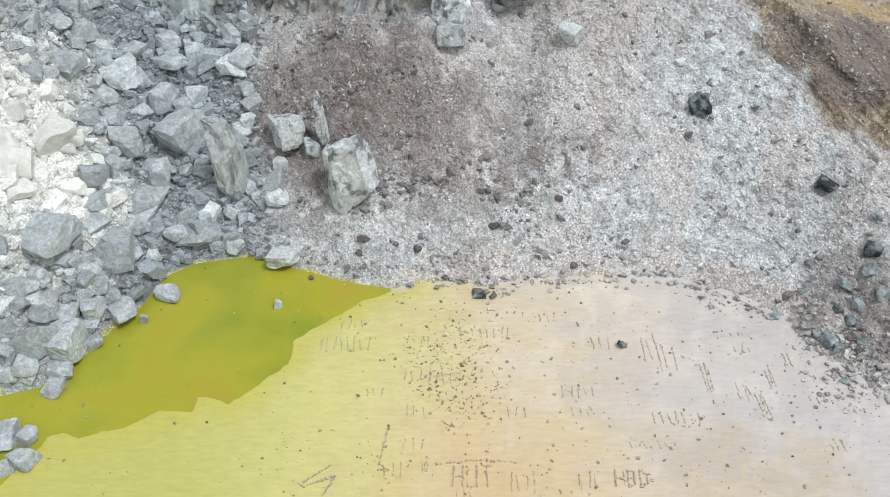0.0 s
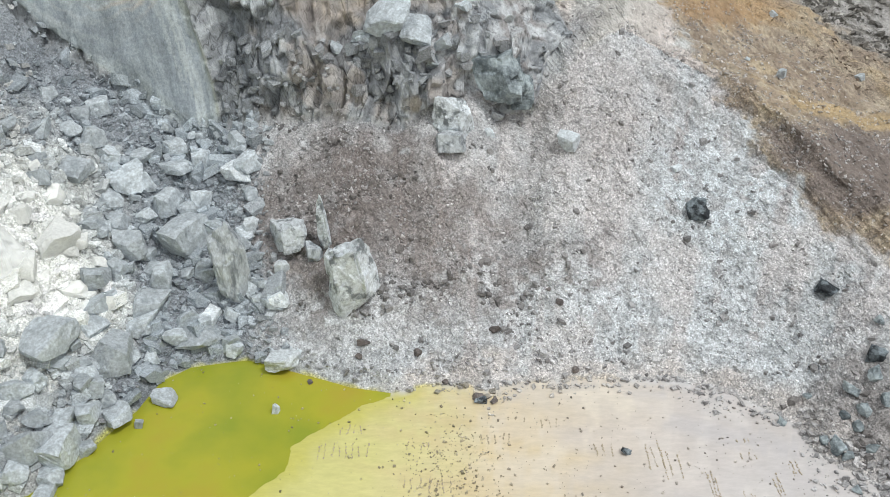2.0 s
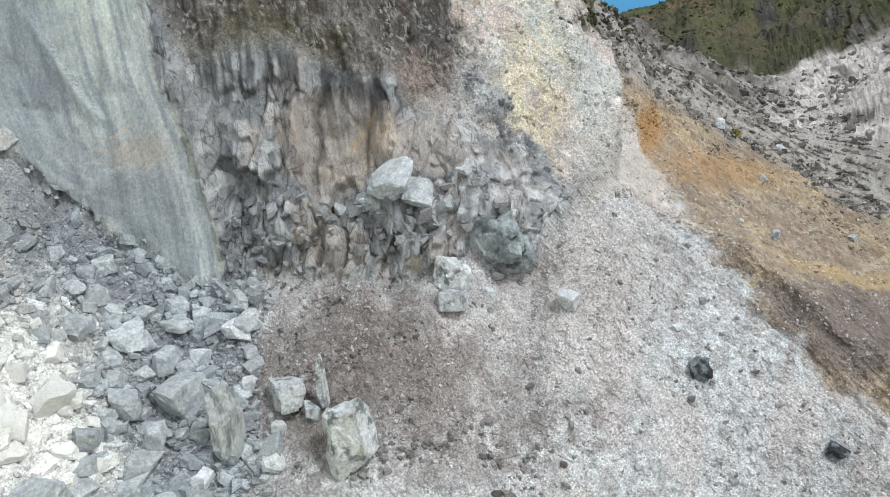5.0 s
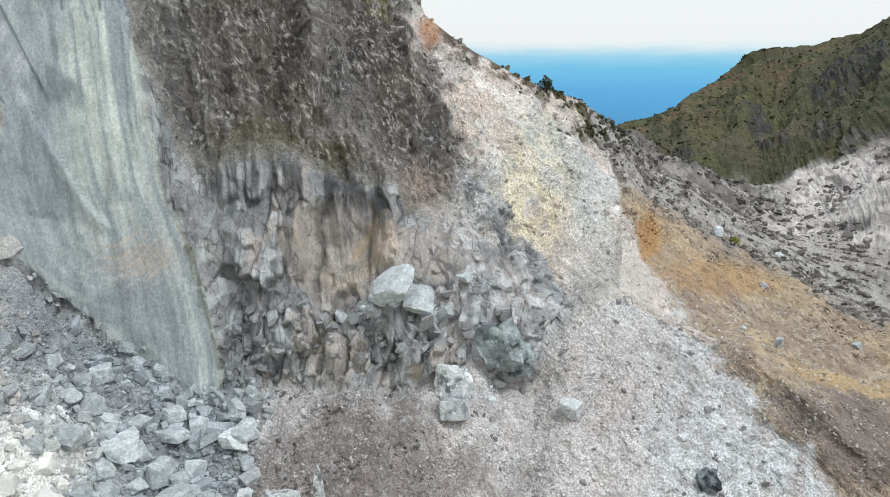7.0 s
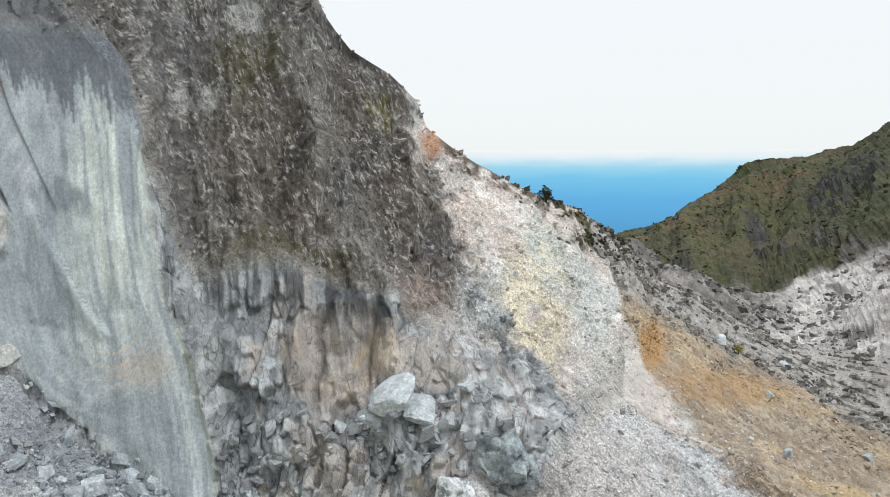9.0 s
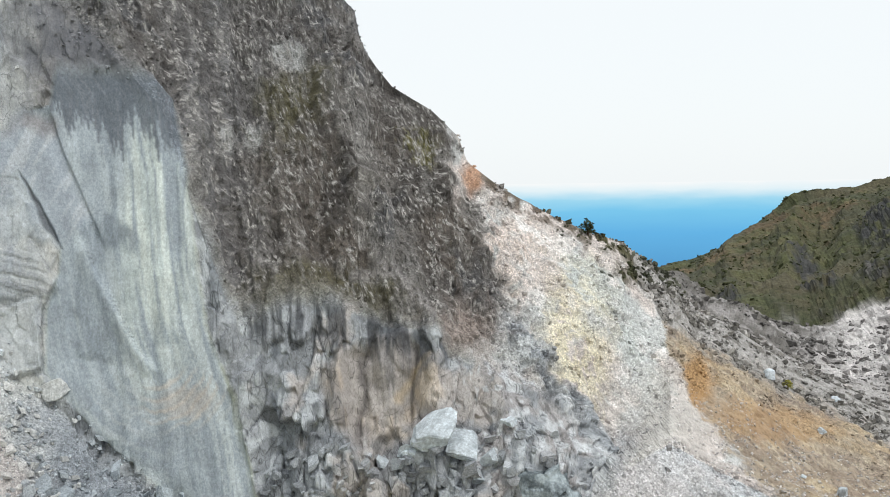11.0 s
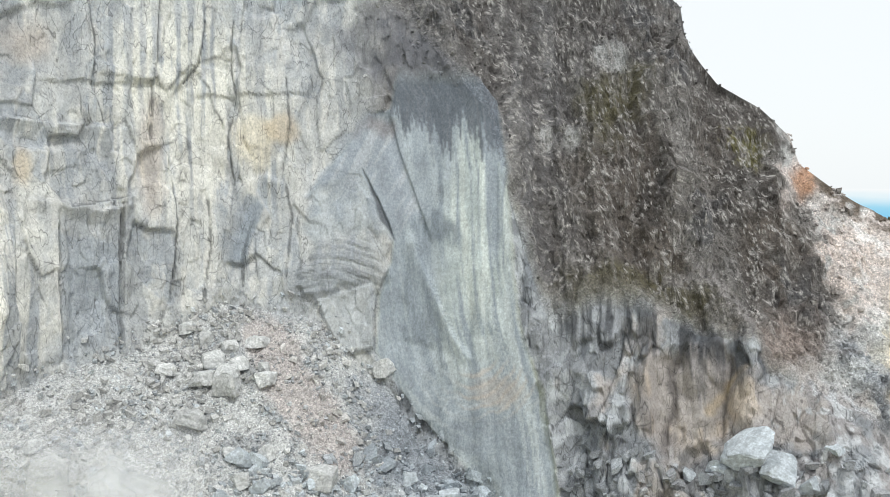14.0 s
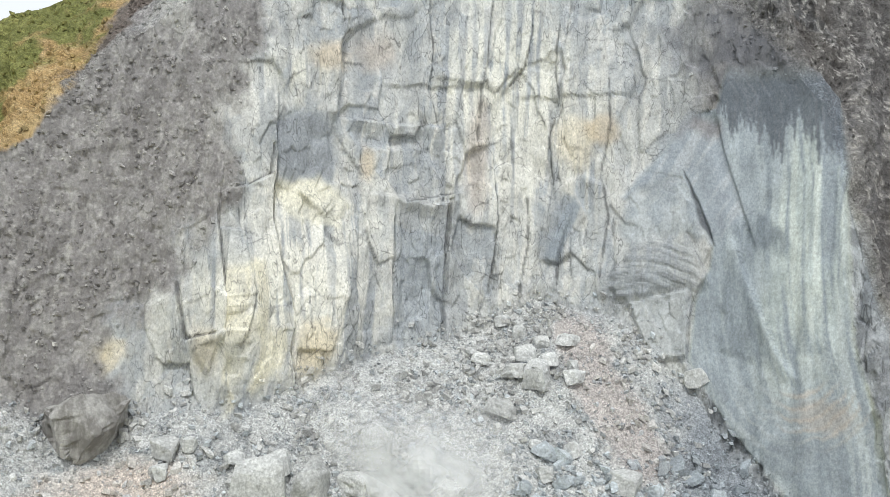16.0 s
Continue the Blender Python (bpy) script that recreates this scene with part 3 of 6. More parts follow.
slide = np.maximum(on_wall, on_upper) * smoothstep(-1.2, 1.2, az - line((-20, 70), (-11, 68.4), (-7.4, 64.4), (-4.1, 62), (-1.1, 60), (2.6, 59), (6.2, 59), (10, 57.5), (30, 40))(el) + 1.2 * n_blot)
move *= 1 - 0.6 * slide  # loose rubble fills the hollows there
move += slide * (0.10 * g2 + 0.08 * f4 + 0.12 * rill + 0.22 * b3 * smoothstep(-0.2, 0.4, n_wob) + 0.06 * grit)
move += smoothstep(3.6, 3.95, s_) * smoothstep(4.2, 4.0, s_) * smoothstep(1.5, 3, az) * smoothstep(13, 9, az) * (0.25 * f2 + 0.10 * f3)
move *= 1 - 0.8 * smoothstep(3.8, 4.0, s_) * smoothstep(4.4, 4.0, s_) * (0.55 * smoothstep(14, 11, az) + 0.45 * smoothstep(3, 0.5, az))  # the rim runs even
move *= 1 - 0.95 * smoothstep(3.98, 4.0, s_) * smoothstep(4.4, 4.15, s_) * smoothstep(-3, 0, az)  # nothing juts over the skyline
move *= coarse
move[FACE] = 0.65 * move[FACE] + 0.35 * eased(move)[FACE]
moved = flat + NRM.reshape(-1, 3) * move[:, None]

# mineral colours, with some shade painted into joints, creases and a few faces
COL = np.zeros((len(flat), 3))


def lay(colour, mask):
    m = np.clip(mask, 0, 1)[:, None]
    COL[:] = COL * (1 - m) + np.array(srgb(*colour)) * m


n_a, n_b, n_c = fbm(flat * 0.22, 4, 60), fbm(flat * 0.6, 4, 61), fbm(flat * 1.6, 3, 62)
fall = fbm(np.stack([az * 0.9, el * 0.16, 0 * az], -1), 4, 63)
streak = fbm(np.stack([az * 3.2 + 0.4 * n_a, el * 0.12, 0 * az], -1), 4, 64)


def patch(a0, e0, wa, we, edge=0.5, rough=0.5):
    """A blotch round a bearing and height, with a ragged edge."""
    d = np.sqrt(((az - a0) / wa) ** 2 + ((el - e0) / we) ** 2) + rough * (0.5 * n_a + 0.35 * n_b + 0.15 * n_c)
    return smoothstep(1 + edge, 1 - edge, d)


n_d = fbm(flat * 4.5, 2, 66)
everywhere = np.ones(len(az))
# floor: yellow film to grey-pink mud
lay((194, 189, 188), everywhere)
lay((203, 193, 184), smoothstep(24, 8, flat[:, 0] + 3.0 * n_a))
lay((208, 192, 160), smoothstep(14, 2, flat[:, 0] + 2.5 * n_a + 0.2 * (flat[:, 1] - 40)))
lay((201, 196, 132), smoothstep(5, -7, flat[:, 0] + 2.0 * n_a))
lay((186, 184, 106), smoothstep(-4, -18, flat[:, 0] + 2.0 * n_a))
sweep = fbm(np.stack([flat[:, 0] * 0.3 + 0.6 * n_a, flat[:, 1] * 0.6 + 2.5 * fbm(flat * 0.15, 3, 88), 0 * az], -1), 4, 87)
lay((212, 206, 200), 0.3 * smoothstep(0.15, 0.5, sweep) * smoothstep(-4, 6, flat[:, 0]) * (s_ < 1.01))
lay((176, 168, 162), 0.2 * smoothstep(0.2, 0.6, -sweep) * smoothstep(-4, 6, flat[:, 0]) * (s_ < 1.01))
lay((206, 198, 188), 0.5 * patch(-11, -39.8, 7, 1.5))
lay((192, 172, 142), 0.6 * patch(-33, -50, 10, 3.5))
lay((208, 176, 132), 0.55 * patch(-4, -54.5, 12, 5.0, 0.8, 0.7))
flow = fbm(np.stack([flat[:, 0] * 0.12 + 0.5 * n_a, flat[:, 1] * 0.9 + 0.25 * flat[:, 0], 0 * az], -1), 4, 89)
lay((178, 176, 180), 0.35 * smoothstep(0.15, 0.5, flow) * smoothstep(8, 16, flat[:, 0]) * (s_ < 1.01))
lay((200, 180, 138), 0.4 * smoothstep(0.1, 0.5, flow) * smoothstep(16, 4, flat[:, 0]) * smoothstep(-10, 0, flat[:, 0]) * (s_ < 1.01))
for bay in ([(-8, -39.6), (-11, -40.4), (-14, -39.9), (-16, -40.8)], [(-12, -40.2), (-13.4, -42), (-12.4, -43.6), (-9, -44.2)]):
    lay((218, 208, 192), 0.5 * smoothstep(0.55, 0.1, near_line(bay) + 0.4 * n_b) * (s_ < 1.01))
gravel_edge = (s_ < 1.01) * smoothstep(0.95, 0.995, s_ + 0.03 * n_a + 0.02 * n_b) * smoothstep(4, -2, az)
lay((188, 184, 182), 0.6 * gravel_edge * smoothstep(-0.3, 0.3, n_c + 0.4 * n_b))
# a wet film of sulphur along the open edge of the pool
POOL_EDGE = [(-3.8, 45.8), (-5.8, 44.9), (-7.3, 43.4), (-8.7, 42.3), (-10.1, 40.9), (-10.2, 38.8), (-11.1, 37.8), (-12.3, 36.4), (-13.5, 35.3), (-14.3, 35.7), (-15.4, 35.9),
             (-15.5, 34.7), (-17.6, 34.9), (-18.7, 33.9), (-19.9, 33.3), (-21.8, 32.7), (-22.9, 33.1), (-23.7, 32.8), (-24.0, 31.5), (-25.1, 29.4), (-27.5, 26.5)]
to_pool = np.full(len(az), 99.0)
for (x0, y0), (x1, y1) in zip(POOL_EDGE, POOL_EDGE[1:]):
    t = np.clip(((flat[:, 0] - x0) * (x1 - x0) + (flat[:, 1] - y0) * (y1 - y0)) / ((x1 - x0) ** 2 + (y1 - y0) ** 2), 0, 1)
    to_pool = np.minimum(to_pool, np.hypot(flat[:, 0] - x0 - t * (x1 - x0), flat[:, 1] - y0 - t * (y1 - y0)))
lay((190, 184, 92), 0.75 * smoothstep(2.4, 0.0, to_pool + 0.9 * n_a + 0.4 * n_b) * (s_ < 1.01))
scree_c = smoothstep(0.995, 1.02, s_ + 0.012 * n_b) * smoothstep(2.08, 1.98, s_)
# scree
lay((184, 187, 190), scree_c)
lay((198, 199, 201), scree_c * smoothstep(-0.3, 0.5, n_a + n_c * 0.5))
lay((176, 173, 174), scree_c * smoothstep(0.1, 0.7, fall + 0.3 * n_c) * smoothstep(12, 8, az))
lay((140, 131, 127), 0.8 * on_talus * patch(3.5, -28.5, 13, 6.0, 0.9, 1.1) * smoothstep(-1.9, -0.9, n_b + 0.3 * n_c))
lay((116, 108, 104), 0.7 * on_talus * patch(9.0, -27.6, 5.5, 5.0, 0.9, 1.2) * smoothstep(-1.4, -0.2, n_b + n_c))
lay((212, 213, 215), 0.8 * scree_c * smoothstep(-0.1, 0.8, 0.5 * n_d + 0.5 * n_c + 0.45 * n_b + 0.4 * fall - 0.05) * smoothstep(7, 0, az + n_a) * (0.35 + 0.65 * smoothstep(-29, -35, el + 2 * n_a)) * (1 - 0.9 * patch(8, -28.5, 9, 5.5, 0.6, 0.4)))
lay((212, 216, 220), 0.8 * scree_c * patch(-19, -35.5, 10, 3.2, 0.6, 0.9) * smoothstep(-0.5, 0.3, n_c + 0.5 * n_b))
lay((200, 202, 204), on_talus * patch(8, -37.0, 6, 2.2, 0.6, 0.9) * smoothstep(-0.5, 0.3, n_c + 0.5 * n_b))
lay((208, 213, 217), scree_c * patch(-21, -26.0, 6, 5, 0.6, 0.9) * smoothstep(-0.3, 0.4, n_c + 0.5 * n_b))
lay((152, 148, 147), on_talus * patch(-36, -38, 5, 5, 0.5, 0.8))
lay((146, 151, 157), scree_c * smoothstep(13.5, 17, az + n_a * 1.5))
lay((190, 191, 190), scree_c * smoothstep(26, 31, az + n_a * 1.5))
lay((124, 129, 135), (1 - 0.6 * smoothstep(26, 31, az)) * scree_c * smoothstep(13.5, 17, az + n_a) * smoothstep(0.0, 0.6, n_b + 0.6 * n_c))
lay((178, 169, 165), 0.7 * on_talus * smoothstep(2.2, 0.8, near_line([(36, -9), (34, -13), (31, -17)]) + 0.5 * n_b + 0.5 * n_a))
lay((244, 245, 241), scree_c * patch(30.5, -28.5, 6.0, 6.0, 0.6, 0.5))
lay((200, 190, 182), on_talus * patch(66, -19.5, 4, 1.6, 0.6, 0.8))
lay((192, 187, 186), 0.8 * scree_c * patch(-10, -21.5, 4.5, 4.5, 0.8, 0.9))
lay((206, 202, 202), 0.6 * scree_c * smoothstep(6, 0, az) * smoothstep(0.1, 0.7, n_a + 0.4 * fall))
silt = scree_c * smoothstep(1.13, 1.0, s_ + 0.06 * n_b + 0.05 * n_a) * smoothstep(8, 2, az)
lay((202, 196, 193), 0.9 * silt)
# slope with no rock wall
open_slope = np.maximum(no_wall * (s_ > 1.98), on_upper)
lay((200, 191, 186), open_slope)
lay((224, 220, 217), open_slope * smoothstep(-0.2, 0.7, 0.7 * n_b + 0.2 * n_c + 0.6 * n_a))
drift = fbm(np.stack([(az + 0.62 * el) * 1.1 + 0.4 * n_a, (el - az) * 0.12, 0 * az], -1), 4, 65)  # trails run down to the foot
lay((178, 170, 165), 0.75 * open_slope * smoothstep(0.0, 0.5, drift + 0.15 * n_c))
lay((232, 229, 226), 0.7 * open_slope * smoothstep(0.9, 0.2, near_line([(-1.5, -1.6), (-5, -4.2), (-9, -8), (-11.5, -10.5)]) + 0.5 * n_b))
lay((190, 194, 192), 0.9 * open_slope * smoothstep(1.6, 0.4, near_line([(-6.2, -5.3), (-9.4, -10.0), (-11.2, -13.4), (-10.5, -18)]) + 0.7 * n_b))
lay((186, 188, 187), 0.8 * open_slope * smoothstep(0.1, 0.6, n_a + 0.5 * drift))
lay((192, 187, 182), 0.8 * open_slope * patch(-11, -16, 2.6, 4, 0.7, 0.9))
lay((210, 199, 192), open_slope * patch(-1.5, -4, 2.6, 3.5) * smoothstep(-0.5, 0.3, n_c))
lay((216, 208, 184), 0.9 * patch(-5.6, -10.2, 2.3, 4.0, 0.6, 0.8) * np.maximum(on_upper, on_wall) * smoothstep(-1.3, 0.1, n_c + n_b))
# rock wall
lay((154, 157, 161), rocky)
lay((196, 200, 203), 0.85 * rocky * smoothstep(0.0, 0.4, 0.9 * t6 + 0.5 * (own4 - 0.5) + 0.35 * n_b + 0.2 * n_c))
lay((190, 195, 199), 0.4 * rocky * (1 - tawny) * smoothstep(0.60, 0.66, own3 + 0.08 * n_b))
lay((104, 108, 113), 0.35 * rocky * (1 - tawny) * smoothstep(0.36, 0.30, own3 + 0.08 * n_b))
lay((180, 172, 166), 0.7 * rocky * smoothstep(0.05, 0.4, n_a + 0.3 * n_b))
lay((112, 117, 123), 0.7 * rocky * smoothstep(0.1, 0.4, 0.7 * (0.5 - own4) + 0.35 * n_b + 0.3 * flute))
# shade in the gaps between blocks, put into the colour
lay((58, 60, 64), 0.75 * rocky * np.maximum(smoothstep(0.14, 0.03, gap4), 0.5 * smoothstep(0.10, 0.02, gap3)) * smoothstep(-0.3, 0.4, n_b))
lay((160, 157, 157), rocky * smoothstep(3, 0, az) * smoothstep(-0.3, 0.4, n_b))
lay((200, 203, 206), 0.8 * rocky * smoothstep(4, 1, az) * smoothstep(0.2, 0.6, n_c + 0.6 * n_b))
pale = broken * smoothstep(26, 31, az + n_a)
lay((188, 189, 188), pale)
lay((164, 170, 176), 0.8 * pale * smoothstep(0.03, 0.07, -t5 + 0.05 * n_b))
lay((176, 180, 183), 0.7 * pale * smoothstep(0.05, 0.09, -t6 + 0.04 * n_b))
lay((208, 208, 203), 0.8 * pale * smoothstep(0.06, 0.1, t5 + 0.05 * n_b))
lay((206, 206, 201), 0.6 * pale * smoothstep(0.08, 0.12, t6 + 0.04 * n_b))
lay((206, 205, 199), 0.3 * pale * smoothstep(-0.3, 0.5, f2 + 0.5 * f1 + 0.4 * n_b))
lay((168, 173, 178), 0.3 * pale * smoothstep(0.0, 0.3, -f1 + 0.25 * n_b))
lay((210, 208, 202), 0.5 * pale * smoothstep(0.1, 0.6, 0.5 * streak + 0.6 * n_c + 0.5 * f3))
lay((152, 156, 160), 0.6 * pale * smoothstep(0.15, 0.5, fbm(np.stack([ALONG * 0.7 + 0.6 * n_a, UP * 0.08, 0 * az], -1), 4, 96)))
lay((160, 162, 164), 0.3 * pale * smoothstep(0.2, 0.7, -0.6 * streak + 0.5 * n_b + 0.4 * n_c))
lay((229, 227, 219), pale * patch(55, -7, 4.5, 6, 0.6) * smoothstep(-0.5, 0.1, streak))
lay((224, 222, 213), 0.7 * pale * patch(41, 3, 7, 4, 0.6) * smoothstep(-0.3, 0.3, f2 + streak))
lay((214, 202, 176), 0.5 * pale * (patch(54, -12, 1.2, 2.2) + patch(67.5, -10.8, 1.0, 1.2) + patch(36.5, 3.4, 1.2, 1.4) + patch(61, -11, 0.8, 1.5)))
lay((200, 186, 172), 0.5 * pale * (patch(50, 9, 1.5, 1.5) + patch(43, 2, 0.7, 3)))
lay((150, 155, 159), 0.9 * pale * patch(54.7, 2.6, 2.2, 2.2, 0.25, 0.25))
lay((236, 232, 216), 0.9 * pale * patch(54.6, -0.6, 1.5, 0.9, 0.4, 0.5))
lay((230, 228, 217), 0.7 * pale * (patch(57.5, -7.5, 4.5, 2.6, 0.6) + patch(55, 7.2, 2.2, 1.2, 0.5) + patch(41.5, 8, 3.5, 3.5, 0.6)) * smoothstep(-0.5, 0.2, streak + 0.5 * n_b))
lay((206, 186, 154), 0.5 * pale * (patch(50.5, 1.5, 0.5, 1.2) + patch(53, 8.3, 1.4, 0.9) + patch(34.8, 4.2, 0.9, 0.8)))
lay((152, 157, 161), 0.7 * pale * strata)
lay((120, 124, 128), 0.5 * pale * strata * smoothstep(0.05, 0.4, beds))
lay((150, 157, 164), 0.8 * pale * smoothstep(0.75, 0.4, near_line([(36.9, -0.8), (37.6, -4.4)]) + 0.15 * n_b))
# gaps and open joints of the pale wall, painted dark like shaded cracks
lay((90, 92, 94), 0.65 * pale * np.maximum(0.8 * smoothstep(0.16, 0.04, gap2) * smoothstep(-0.2, 0.3, n_b), 0.5 * chips * smoothstep(0.12, 0.03, gap3) * smoothstep(-0.3, 0.3, n_a + 0.3 * n_b)))
lay((72, 74, 76), 0.6 * pale * smoothstep(0.08, 0.02, JOINT + 0.06 * n_c + 0.04 * n_b))
lay((150, 155, 160), 0.8 * pale * (patch(38, -2.5, 1.0, 3) + patch(31, -5, 3, 2.2) + patch(46.5, -6, 1.4, 4)) * smoothstep(-0.6, 0.2, streak))
lay((150, 154, 159), 0.75 * pale * inside([(56.7, 4.2), (53.8, 4.5), (52.2, 1.7), (53.3, -0.2), (56.3, 0.5)], 0.25, 0.3))
lay((160, 166, 172), 0.7 * pale * inside([(48.7, -2.7), (44.8, -3.3), (45.0, -11.0), (48.2, -10.9)], 0.15, 0.2))
lay((150, 158, 166), 0.8 * pale * inside([(36.9, -0.8), (36.0, -0.7), (37.3, -4.6), (38.1, -4.4)], 0.1, 0.1))
lay((228, 224, 206), 0.55 * pale * inside([(56.6, 0.1), (53.7, 0.4), (52.1, -1.7), (52.8, -3.2), (55.8, -2.1)], 0.3, 0.4))
lay((224, 218, 196), 0.75 * pale * inside([(59.4, -6.0), (56.5, -4.8), (55.7, -11.9), (59.3, -15.8)], 0.4, 0.4) * smoothstep(-0.6, 0.2, flute + 0.3 * n_b))
lay((214, 198, 162), 0.7 * np.maximum(pale, 0.7 * on_wall) * 0.6 * (inside([(68.4, -11.6), (65.7, -9.9), (65.4, -11.3), (67.4, -12.3)], 0.3, 0.4) + inside([(55.0, -8.9), (52.5, -9.5), (53.3, -13.4), (54.9, -11.9)], 0.5, 0.5)))
rubble_left = np.maximum(on_wall, on_upper) * smoothstep(-1.2, 1.2, az - line((-20, 70), (-11, 68.4), (-7.4, 64.4), (-4.1, 62), (-1.1, 60), (2.6, 59), (6.2, 59), (10, 57.5), (30, 40))(el) + 2.0 * n_a + 0.8 * n_b)
rubble_top = np.maximum(on_upper * smoothstep(23, 28, az) * smoothstep(8.5, 11.5, el + 1.5 * n_a + 0.6 * n_b), rocky * smoothstep(30, 26.5, az + n_a) * smoothstep(17, 19, az) * smoothstep(3.5, 5.5, el))
lay((136, 133, 132), np.maximum(rubble_left, rubble_top))
loose = np.maximum(rubble_left, rubble_top)
sift = fbm(np.stack([(az + 0.25 * el) * 2.4 + 0.5 * n_b, el * 0.55, 0 * az], -1), 4, 95)
lay((134, 131, 130), 0.5 * loose * smoothstep(0.0, 0.6, fall + 0.5 * n_b))
lay((122, 119, 118), 0.4 * loose * smoothstep(0.1, 0.6, -sift + 0.4 * n_d))
lay((164, 162, 159), 0.45 * loose * smoothstep(0.1, 0.6, sift + 0.4 * n_d))
lay((178, 177, 172), 0.6 * loose * (patch(62.8, 9.8, 1.6, 2.2) + patch(59.8, 3.5, 1.0, 2.5) + patch(61.0, -3.5, 1.2, 2.2)) * smoothstep(-0.5, 0.2, n_b + 0.4 * flute))
lay((176, 174, 170), 0.6 * loose * smoothstep(0.4, 0.8, n_d + 0.3 * n_c))
# the smooth slab with its water streaks
flow_line = az - 0.8 * (slab_right(el) - 19.3)  # the streaks bend with the slab's hem
drip = fbm(np.stack([flow_line * 3.4 + 0.25 * n_a, el * 0.10, 0 * az], -1), 4, 64)
fine_drip = fbm(np.stack([flow_line * 9.0 + 0.3 * n_a, el * 0.25, 0 * az], -1), 3, 68)
wash_top = line((-20, 1.5), (19.6, 1.5), (20.7, 2.4), (22.3, 4.6), (23.4, 5.0), (24.4, 3.0), (25.3, 5.0), (26.8, 5.3), (90, 5.3))(az)
lay((158, 166, 172), slab)
lay((176, 184, 188), 0.7 * slab * smoothstep(-0.1, 0.6, drip + 0.5 * fine_drip) * (0.5 + 0.5 * smoothstep(-14, -6, el)))
lay((174, 181, 185), 0.6 * slab * smoothstep(-8, -13, el) * smoothstep(-0.2, 0.5, n_a + 0.4 * fine_drip))
lay((134, 143, 151), 0.4 * slab * smoothstep(0.1, 0.6, -drip + 0.4 * n_b))
wash = slab * smoothstep(19.0, 20.3, az) * smoothstep(24.2, 22.6, az + 0.5 * n_a + 0.10 * (el + 2)) * smoothstep(-15, -7, el + 2 * n_a)
lay((188, 197, 195), 0.85 * wash * smoothstep(-0.7, 0.1, drip + 0.3 * fine_drip))
lay((205, 211, 206), 0.7 * wash * smoothstep(0.1, 0.6, drip + 0.5 * fine_drip))
lay((192, 199, 200), 0.6 * slab * smoothstep(1.6, 0.4, np.abs(az - slab_right(el) - 1.2) + 0.4 * n_b) * smoothstep(-0.4, 0.3, drip + fine_drip) * smoothstep(-5, -9, el))
# shade painted on the faces left of the joint; the blot is simply darker
lay((128, 137, 145), 0.55 * np.clip(shaded_joint_face + blot, 0, 1) * (0.7 + 0.3 * smoothstep(0.3, -0.2, fine_drip)))
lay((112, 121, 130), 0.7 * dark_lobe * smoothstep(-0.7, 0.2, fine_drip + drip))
lay((152, 159, 167), 0.8 * lobe)
lay((180, 184, 188), 0.7 * lobe * smoothstep(0.0, 0.5, fbm(np.stack([(az + 0.5 * el) * 3, 0.2 * (el - az), 0 * az], -1), 3, 69)))
lay((120, 112, 110), 0.6 * lobe * smoothstep(3.0, 4.6, el + 0.8 * n_b))
lay((100, 106, 114), 0.92 * slab * (1 - lobe) * smoothstep(-0.8, 0.4, el - wash_top + 1.3 * drip + 0.9 * fine_drip))
lay((124, 128, 134), 0.6 * slab * (1 - lobe) * smoothstep(-0.5, 0.7, el - wash_top + 1.3 * drip) * smoothstep(0.0, 0.5, fine_drip + 0.4 * n_b))
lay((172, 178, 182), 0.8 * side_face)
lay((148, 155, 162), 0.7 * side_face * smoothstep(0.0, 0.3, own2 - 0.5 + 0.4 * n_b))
lay((178, 182, 184), 0.7 * stump)
# the narrow shadow beside the lobe, laid on as dark colour
lay((96, 99, 104), 0.8 * shadow_wedge)
swirl = np.hypot(az - 22.2, 0.8 * (el + 9.0))
lay((190, 180, 168), 0.6 * slab * patch(20.6, -13.0, 2.2, 1.6) * smoothstep(0.2, 0.9, np.sin(11 * swirl + 2 * n_b)))
lay((196, 201, 202), 0.4 * slab * patch(24, -14.5, 3.0, 3.0) * smoothstep(0.3, 0.9, np.sin(7 * swirl + 3 * n_b)))
lay((132, 140, 147), 0.5 * slab * patch(22, -16, 2.2, 1.2))
lay((176, 166, 156), 0.5 * slab * patch(20.3, -13.2, 1.5, 0.8))
# the tawny face and the dark band under the brow
lay((172, 165, 160), 0.9 * rocky * tawny)
lay((204, 188, 168), 0.6 * rocky * tawny * smoothstep(0.1, 0.5, n_a + 0.5 * flute))
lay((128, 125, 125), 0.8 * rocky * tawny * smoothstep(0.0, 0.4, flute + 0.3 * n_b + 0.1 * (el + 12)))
# the hollows between the folds get their shade as painted colour
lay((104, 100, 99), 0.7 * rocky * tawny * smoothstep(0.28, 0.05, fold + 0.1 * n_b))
lay((194, 176, 148), 0.6 * rocky * (smoothstep(0.45, 0.1, near_line([(4.2, -10.6), (5.2, -11.6), (6.5, -13.6)]) + 0.2 * n_b) + 0.6 * patch(2.3, -21.6, 0.7, 0.5)))
lay((102, 103, 108), 0.9 * np.maximum(on_wall, on_upper) * (1 - slab) * patch(23.6, 9.3, 5.2, 2.8, 0.5, 0.8))
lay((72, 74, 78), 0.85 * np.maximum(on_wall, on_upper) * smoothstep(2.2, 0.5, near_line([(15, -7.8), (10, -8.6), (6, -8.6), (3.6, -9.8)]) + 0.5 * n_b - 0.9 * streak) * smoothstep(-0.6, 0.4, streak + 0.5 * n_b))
lay((152, 156, 160), ridge)
lay((208, 210, 211), ridge * smoothstep(0.0, 0.4, f3 + 0.8 * n_b))
